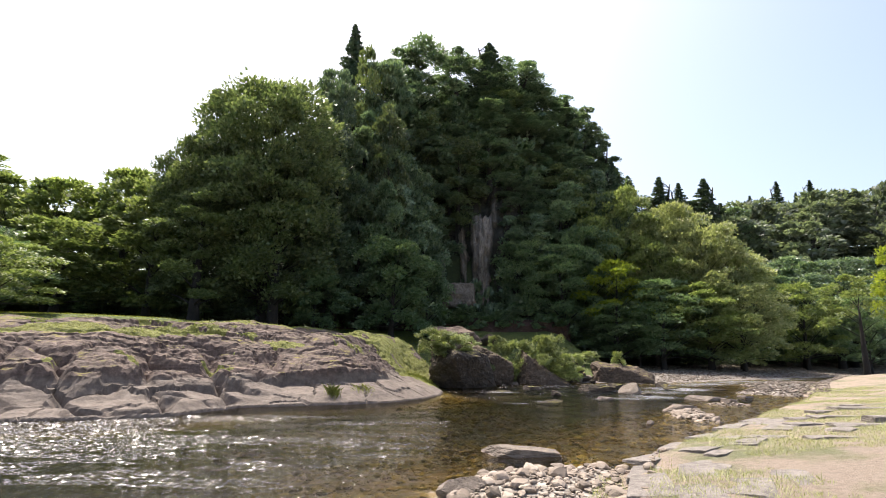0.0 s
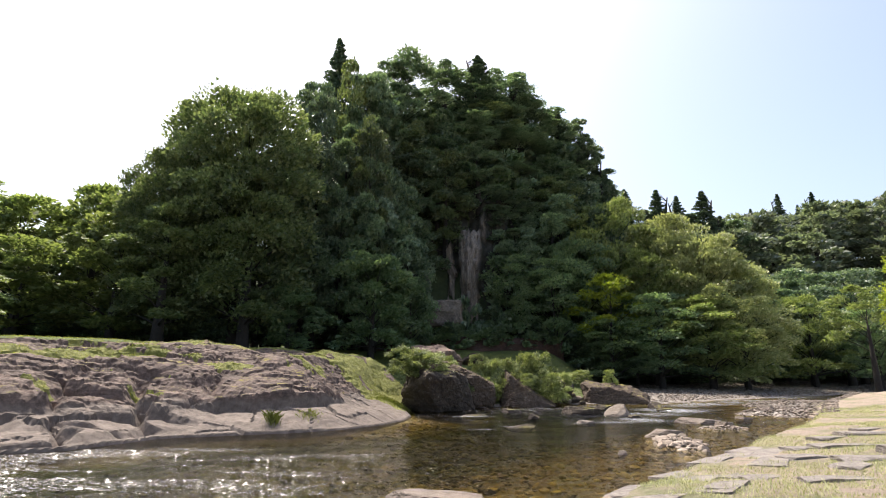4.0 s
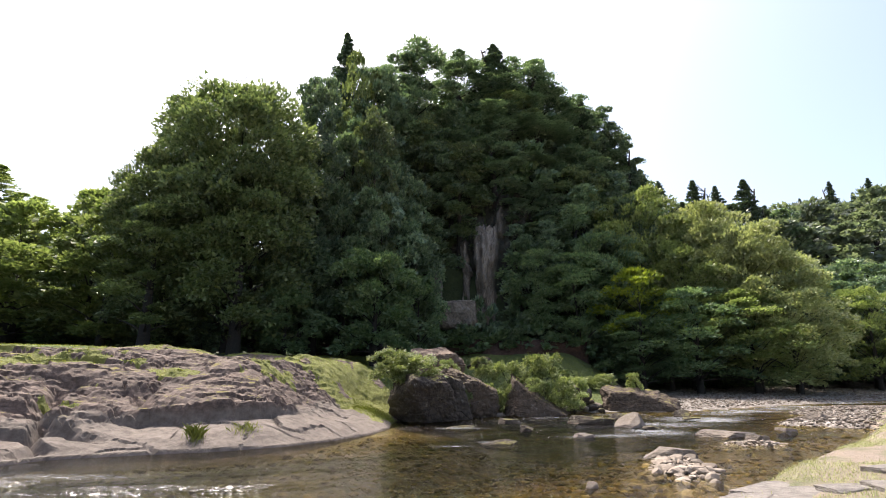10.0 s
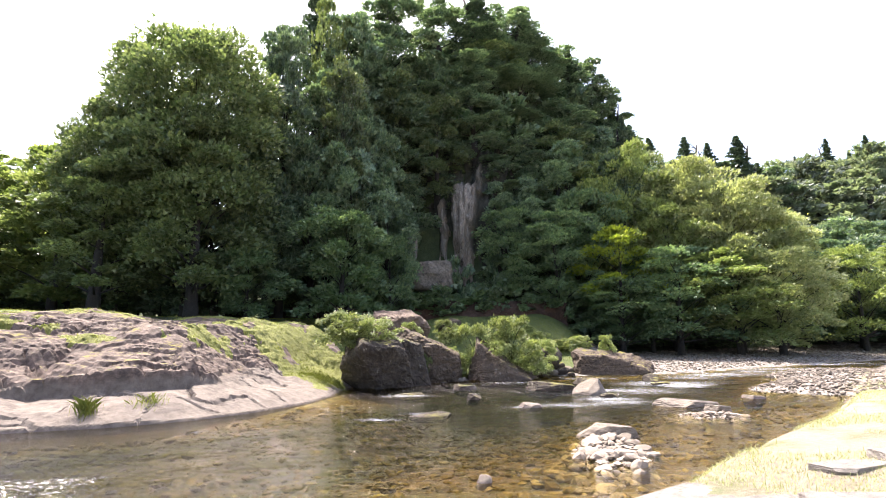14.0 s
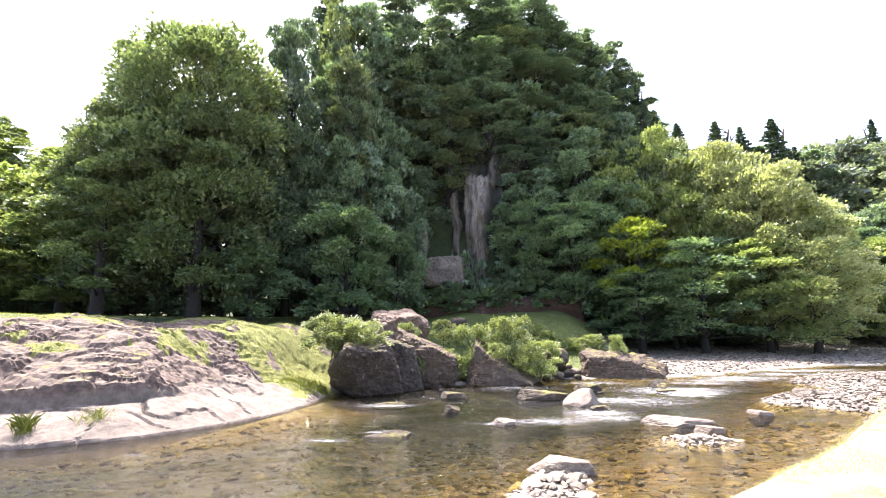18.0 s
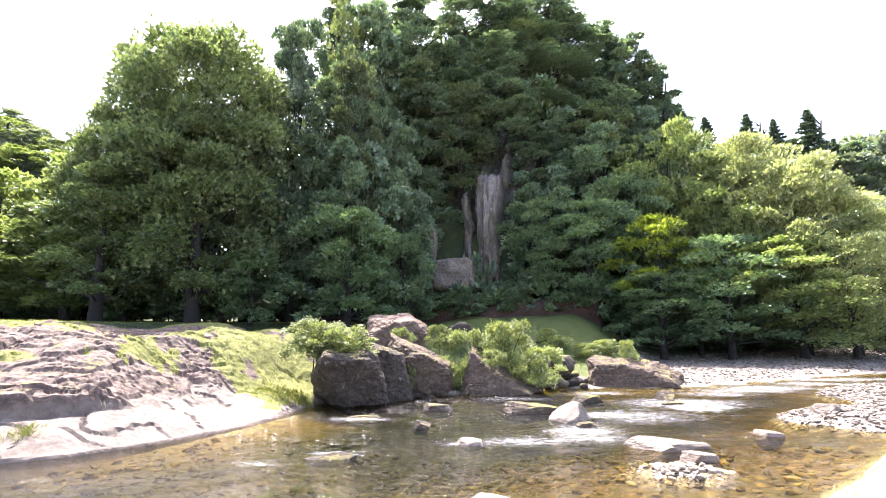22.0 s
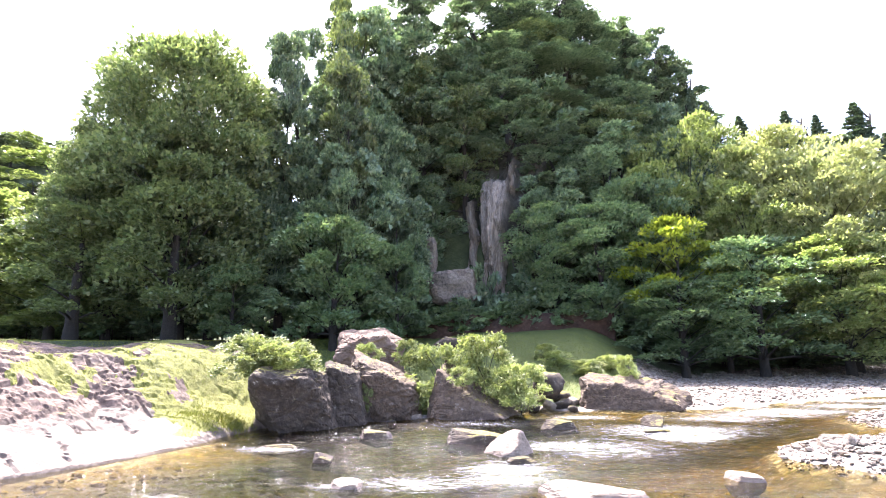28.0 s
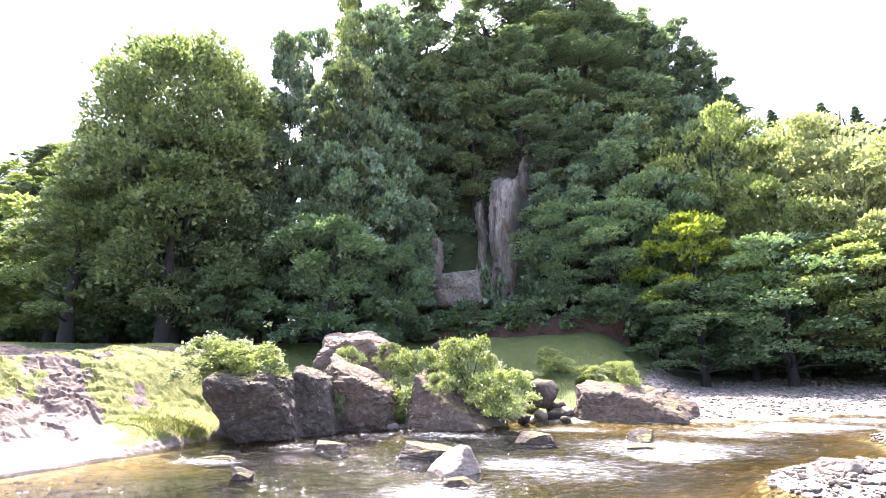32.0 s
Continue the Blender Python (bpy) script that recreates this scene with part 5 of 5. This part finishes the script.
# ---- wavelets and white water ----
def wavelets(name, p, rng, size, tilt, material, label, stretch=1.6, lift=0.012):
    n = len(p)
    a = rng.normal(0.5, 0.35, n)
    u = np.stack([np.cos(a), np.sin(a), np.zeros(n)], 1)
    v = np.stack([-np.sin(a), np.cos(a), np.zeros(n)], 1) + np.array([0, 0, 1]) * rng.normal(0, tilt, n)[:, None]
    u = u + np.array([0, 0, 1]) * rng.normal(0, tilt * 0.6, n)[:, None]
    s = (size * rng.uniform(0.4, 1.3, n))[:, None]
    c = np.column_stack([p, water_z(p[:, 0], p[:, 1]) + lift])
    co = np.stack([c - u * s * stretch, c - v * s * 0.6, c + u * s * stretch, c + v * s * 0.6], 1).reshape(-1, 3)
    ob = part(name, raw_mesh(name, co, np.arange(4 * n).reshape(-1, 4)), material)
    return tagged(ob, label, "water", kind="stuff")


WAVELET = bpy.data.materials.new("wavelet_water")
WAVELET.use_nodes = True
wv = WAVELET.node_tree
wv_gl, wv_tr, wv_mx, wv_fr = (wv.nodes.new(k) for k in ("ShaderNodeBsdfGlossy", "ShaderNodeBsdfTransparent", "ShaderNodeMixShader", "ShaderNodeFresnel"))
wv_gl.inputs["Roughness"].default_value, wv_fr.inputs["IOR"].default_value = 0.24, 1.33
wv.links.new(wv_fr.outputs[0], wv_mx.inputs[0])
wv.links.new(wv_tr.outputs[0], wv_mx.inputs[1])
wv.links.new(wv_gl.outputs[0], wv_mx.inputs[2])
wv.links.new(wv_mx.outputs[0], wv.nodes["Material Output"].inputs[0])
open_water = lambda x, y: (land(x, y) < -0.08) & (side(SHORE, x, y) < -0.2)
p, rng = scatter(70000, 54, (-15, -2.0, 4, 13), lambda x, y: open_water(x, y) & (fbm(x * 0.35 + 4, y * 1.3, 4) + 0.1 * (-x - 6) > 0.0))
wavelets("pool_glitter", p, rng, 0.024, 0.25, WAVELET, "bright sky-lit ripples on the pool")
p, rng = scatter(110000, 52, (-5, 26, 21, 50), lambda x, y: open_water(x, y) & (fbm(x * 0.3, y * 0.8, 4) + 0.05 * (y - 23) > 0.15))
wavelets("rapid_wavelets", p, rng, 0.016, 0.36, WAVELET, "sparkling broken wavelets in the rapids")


# ---- grass ----
def blades(name, pts, z, heights, material, label, seed, width=0.012, lean=0.5, bent=False):
    """Grass: one pointed blade a point, bent over where it is tall."""
    rng = np.random.default_rng(seed)
    n = len(pts)
    a = rng.uniform(0, 6.283, n)
    base = np.column_stack([pts, z - 0.02])
    side_v = np.stack([np.cos(a), np.sin(a), np.zeros(n)], 1)
    out = np.stack([-np.sin(a), np.cos(a), np.zeros(n)], 1) * (rng.normal(0, lean, n) * heights)[:, None]
    up = np.array([0, 0, 1.0]) * heights[:, None]
    w = (width * rng.uniform(0.6, 1.4, n))[:, None]
    if bent:
        rows = [base - side_v * w, base + side_v * w, base + out * 0.35 + up * 0.6 + side_v * w * 0.7, base + out + up, base + out * 0.35 + up * 0.6 - side_v * w * 0.7]
    else:
        rows = [base - side_v * w * 1.3, base + side_v * w * 1.3, base + out + up]
    co = np.stack(rows, 1).reshape(-1, 3)
    ob = part(name, raw_mesh(name, co, np.arange(len(rows) * n).reshape(-1, len(rows))), material)
    return tagged(ob, label, "grass", kind="stuff")


def tops(ob_fun, p):
    return np.maximum(ob_fun(p[:, 0], p[:, 1]), land(p[:, 0], p[:, 1]))


p, rng = scatter(210000, 21, (-34, -3, 12, 44), ledge_grass)
p = p[:70000]
blades("ledge_grass", p, tops(ledge_final, p), rng.uniform(0.03, 0.1, len(p)), GRASS, "bright yellow-green grass on top of the rock ledge", 22, 0.008, 0.7)
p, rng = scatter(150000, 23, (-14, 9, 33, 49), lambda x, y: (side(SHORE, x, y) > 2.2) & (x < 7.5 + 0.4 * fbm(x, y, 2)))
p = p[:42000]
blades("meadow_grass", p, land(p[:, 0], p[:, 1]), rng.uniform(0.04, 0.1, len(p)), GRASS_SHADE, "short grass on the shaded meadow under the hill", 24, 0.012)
p, rng = scatter(330000, 25, (0, 16, 1, 24), lambda x, y: (-side(CREST, x, y) > -0.7) & (-side(CREST, x, y) < 7) & (fbm(x * 0.55 + 2, y * 0.55, 4) > -0.2 + 0.7 * smooth(0.8, 2.2, -side(CREST, x, y)) * smooth(9.0, 6.0, y)))
p = p[:150000]
blades("bank_grass", p, land(p[:, 0], p[:, 1]) + 0.02, rng.uniform(0.015, 0.05, len(p)) * (1 + 1.5 * (rng.random(len(p)) > 0.96)), GRASS_DRY, "dry trampled grass on the near bank", 26, 0.0035, 1.0)
p, rng = scatter(26000, 27, (0, 16, 1, 26), lambda x, y: (np.abs(-side(CREST, x, y) + 0.25) < 0.5) & (fbm(x * 1.1 + 7, y * 1.1, 3) > 0.15))
blades("edge_grass", p, land(p[:, 0], p[:, 1]), rng.uniform(0.04, 0.12, len(p)), GRASS, "taller green grass along the edge of the bank", 28, 0.003, 0.6)


def tuft(x, y, h, spread, n, seed, label):
    rng = np.random.default_rng(seed)
    p = np.array([x, y]) + rng.normal(0, spread, (n, 2))
    ob = blades("grass_tuft", p, tops(ledge_final, p), h * rng.uniform(0.5, 1.0, n), GRASS, label, seed, 0.0025, 0.55, True)
    return tagged(ob, label, "grass tuft")


tuft(-6.85, 17.5, 0.42, 0.12, 150, 1, "tall grass tuft growing in a ledge crack")
tuft(-6.0, 18.6, 0.18, 0.2, 200, 2, "small grass tuft growing on the rock")
tuft(-4.4, 27.9, 0.2, 0.4, 900, 3, "thick green grass beside the boulder")
tuft(-4.9, 26.9, 0.16, 0.45, 900, 4, "thick green grass beside the boulder")

# ---- bushes on the boulders ----
SHRUB = (make_tree("shrub", 2, 1.5, 128, 66, 0.1, LEAF_SHRUB, 31, 0.02, "sunlit leafy shrub among the boulders", "shrub", 0.05, 0.4, loose=0.05), 2, 1.5)
SPRAY = (make_tree("shrub", 2, 1.5, 116, 66, 0.11, LEAF_SHRUB, 32, 0.05, "light green shrub with arching sprays on a boulder", "shrub", 0.0, 0.8, loose=0.05), 2, 1.5)


def put_shrub(proto, x, y, z, h, r, turn=0, lean=0):
    m = pose(x, y, z, 0, lean, turn) @ Matrix.Diagonal((r / 1.5, r / 1.5, h / 2, 1))
    return copy_thing(proto[0], m)


put_shrub(SPRAY, -3.1, 28.8, 1.7, 1.25, 1.25, 20, -6)
put_shrub(SPRAY, -4.1, 28.5, 1.75, 1.5, 1.15, 130, -18)
put_shrub(SHRUB, 1.0, 34.0, 0.35, 2.4, 1.4, 0)
put_shrub(SHRUB, 2.9, 34.2, 0.3, 2.8, 1.45, 90)
put_shrub(SHRUB, 4.2, 34.2, 0.2, 1.7, 1.1, 190)
put_shrub(SHRUB, -2.4, 33.9, 1.7, 1.3, 0.6, 60)
put_shrub(SHRUB, 0.3, 33.0, 0.3, 0.8, 0.5, 60)
put_shrub(SHRUB, -1.2, 31.2, 0.3, 1.1, 0.4, 10)
put_shrub(SHRUB, -0.6, 34.2, 2.0, 1.1, 0.6, 10)
put_shrub(SHRUB, 2.4, 32.5, 1.2, 0.7, 0.5, 10)
put_shrub(SHRUB, 8.1, 37.6, 0.9, 1.2, 0.5, 80)
for x, y, r in ((4.4, 42.0, 0.8), (6.0, 41.0, 0.8), (3.6, 43.5, 0.6), (7.0, 43, 0.7)):
    put_shrub(SPRAY, x, y, gz(x, y), 0.8, r, x * 50)
for proto in (SHRUB, SPRAY):
    for ob in (*proto[0].children, proto[0]):
        bpy.data.objects.remove(ob)

# ---- stones set in the near bank ----
BANK_STONE = rock_mat("bank_stone", (0.11, 0.096, 0.082), (0.2, 0.177, 0.153), (0.29, 0.26, 0.228), None, 1, 2.0, 0.02)
SLAB = [(0, 0.05, 1, 0.55), (1, 0.2, 0.05, 0.72), (-1, 0.15, 0.05, 0.74), (0.1, 1, 0.05, 0.7), (0.05, -1, 0.05, 0.7)]
crest = [Vector((*c, 0)) for c in CREST]
rs = random.Random(8)
for i in range(1, 6):
    a, b = crest[i], crest[i + 1]
    if i == 1:
        a = a.lerp(b, 0.75)
    along = (b - a).normalized()
    out = Vector((-along.y, along.x, 0))
    n = max(1, int((b - a).length / 1.05))
    for k in range(n):
        for row, off in enumerate((0.02, -0.5, -1.0, -1.5)):
            if rs.random() < (0.08, 0.15, 0.3, 0.5)[row] + (0.0, 0.0, 0.0, 0.15, 0.4, 0.6)[i]:
                continue
            q = a.lerp(b, (k + 0.5 * (row % 2) + rs.uniform(-0.12, 0.12)) / n) + out * (off + rs.uniform(-0.06, 0.06))
            st = boulder("bank_stone", q.x, q.y, gz(q.x, q.y) - 0.035, (rs.uniform(0.6, 0.78), rs.uniform(0.31, 0.38), rs.uniform(0.06, 0.085)), math.degrees(math.atan2(along.y, along.x)) + rs.uniform(-9, 9), rs.uniform(-5, -1), 200 + (k * 3 + row) % 12, BANK_STONE, "flat grey stone set in the sloping river bank", "stone", 5, 4, 0.03, SLAB)
            tagged(st, group="stones of the bank")
for x, y, sx, sy, sz, turn in ((5.5, 8.9, 0.5, 0.3, 0.14, 20), (7.0, 10.3, 0.8, 0.3, 0.12, 8), (8.6, 11.9, 1.1, 0.35, 0.16, 6), (6.4, 8.3, 0.9, 0.3, 0.12, 4), (5.0, 6.7, 0.8, 0.25, 0.08, 0), (7.4, 8.9, 0.9, 0.3, 0.15, 6), (4.2, 7.3, 0.4, 0.25, 0.08, 30), (6.3, 10.4, 0.5, 0.3, 0.1, 20), (7.4, 11.6, 0.5, 0.3, 0.1, 30), (5.6, 7.7, 0.45, 0.3, 0.1, 40), (9.4, 13.6, 0.5, 0.3, 0.1, 30), (8.4, 12.6, 0.45, 0.25, 0.08, 60), (2.2, 4.6, 0.35, 0.2, 0.06, 60), (2.6, 5.6, 0.4, 0.2, 0.06, 50), (3.4, 6.4, 0.45, 0.2, 0.06, 50)):
    tagged(boulder("stone_slab", x, y, gz(x, y) - sz * 0.2, (sx, sy, sz), turn, 0, int(x * 10 + y * 7), BANK_STONE, "weathered grey stone slab lying on the grassy bank", "stone slab", 5, 12, 0.02, SLAB), group="slabs on the bank")
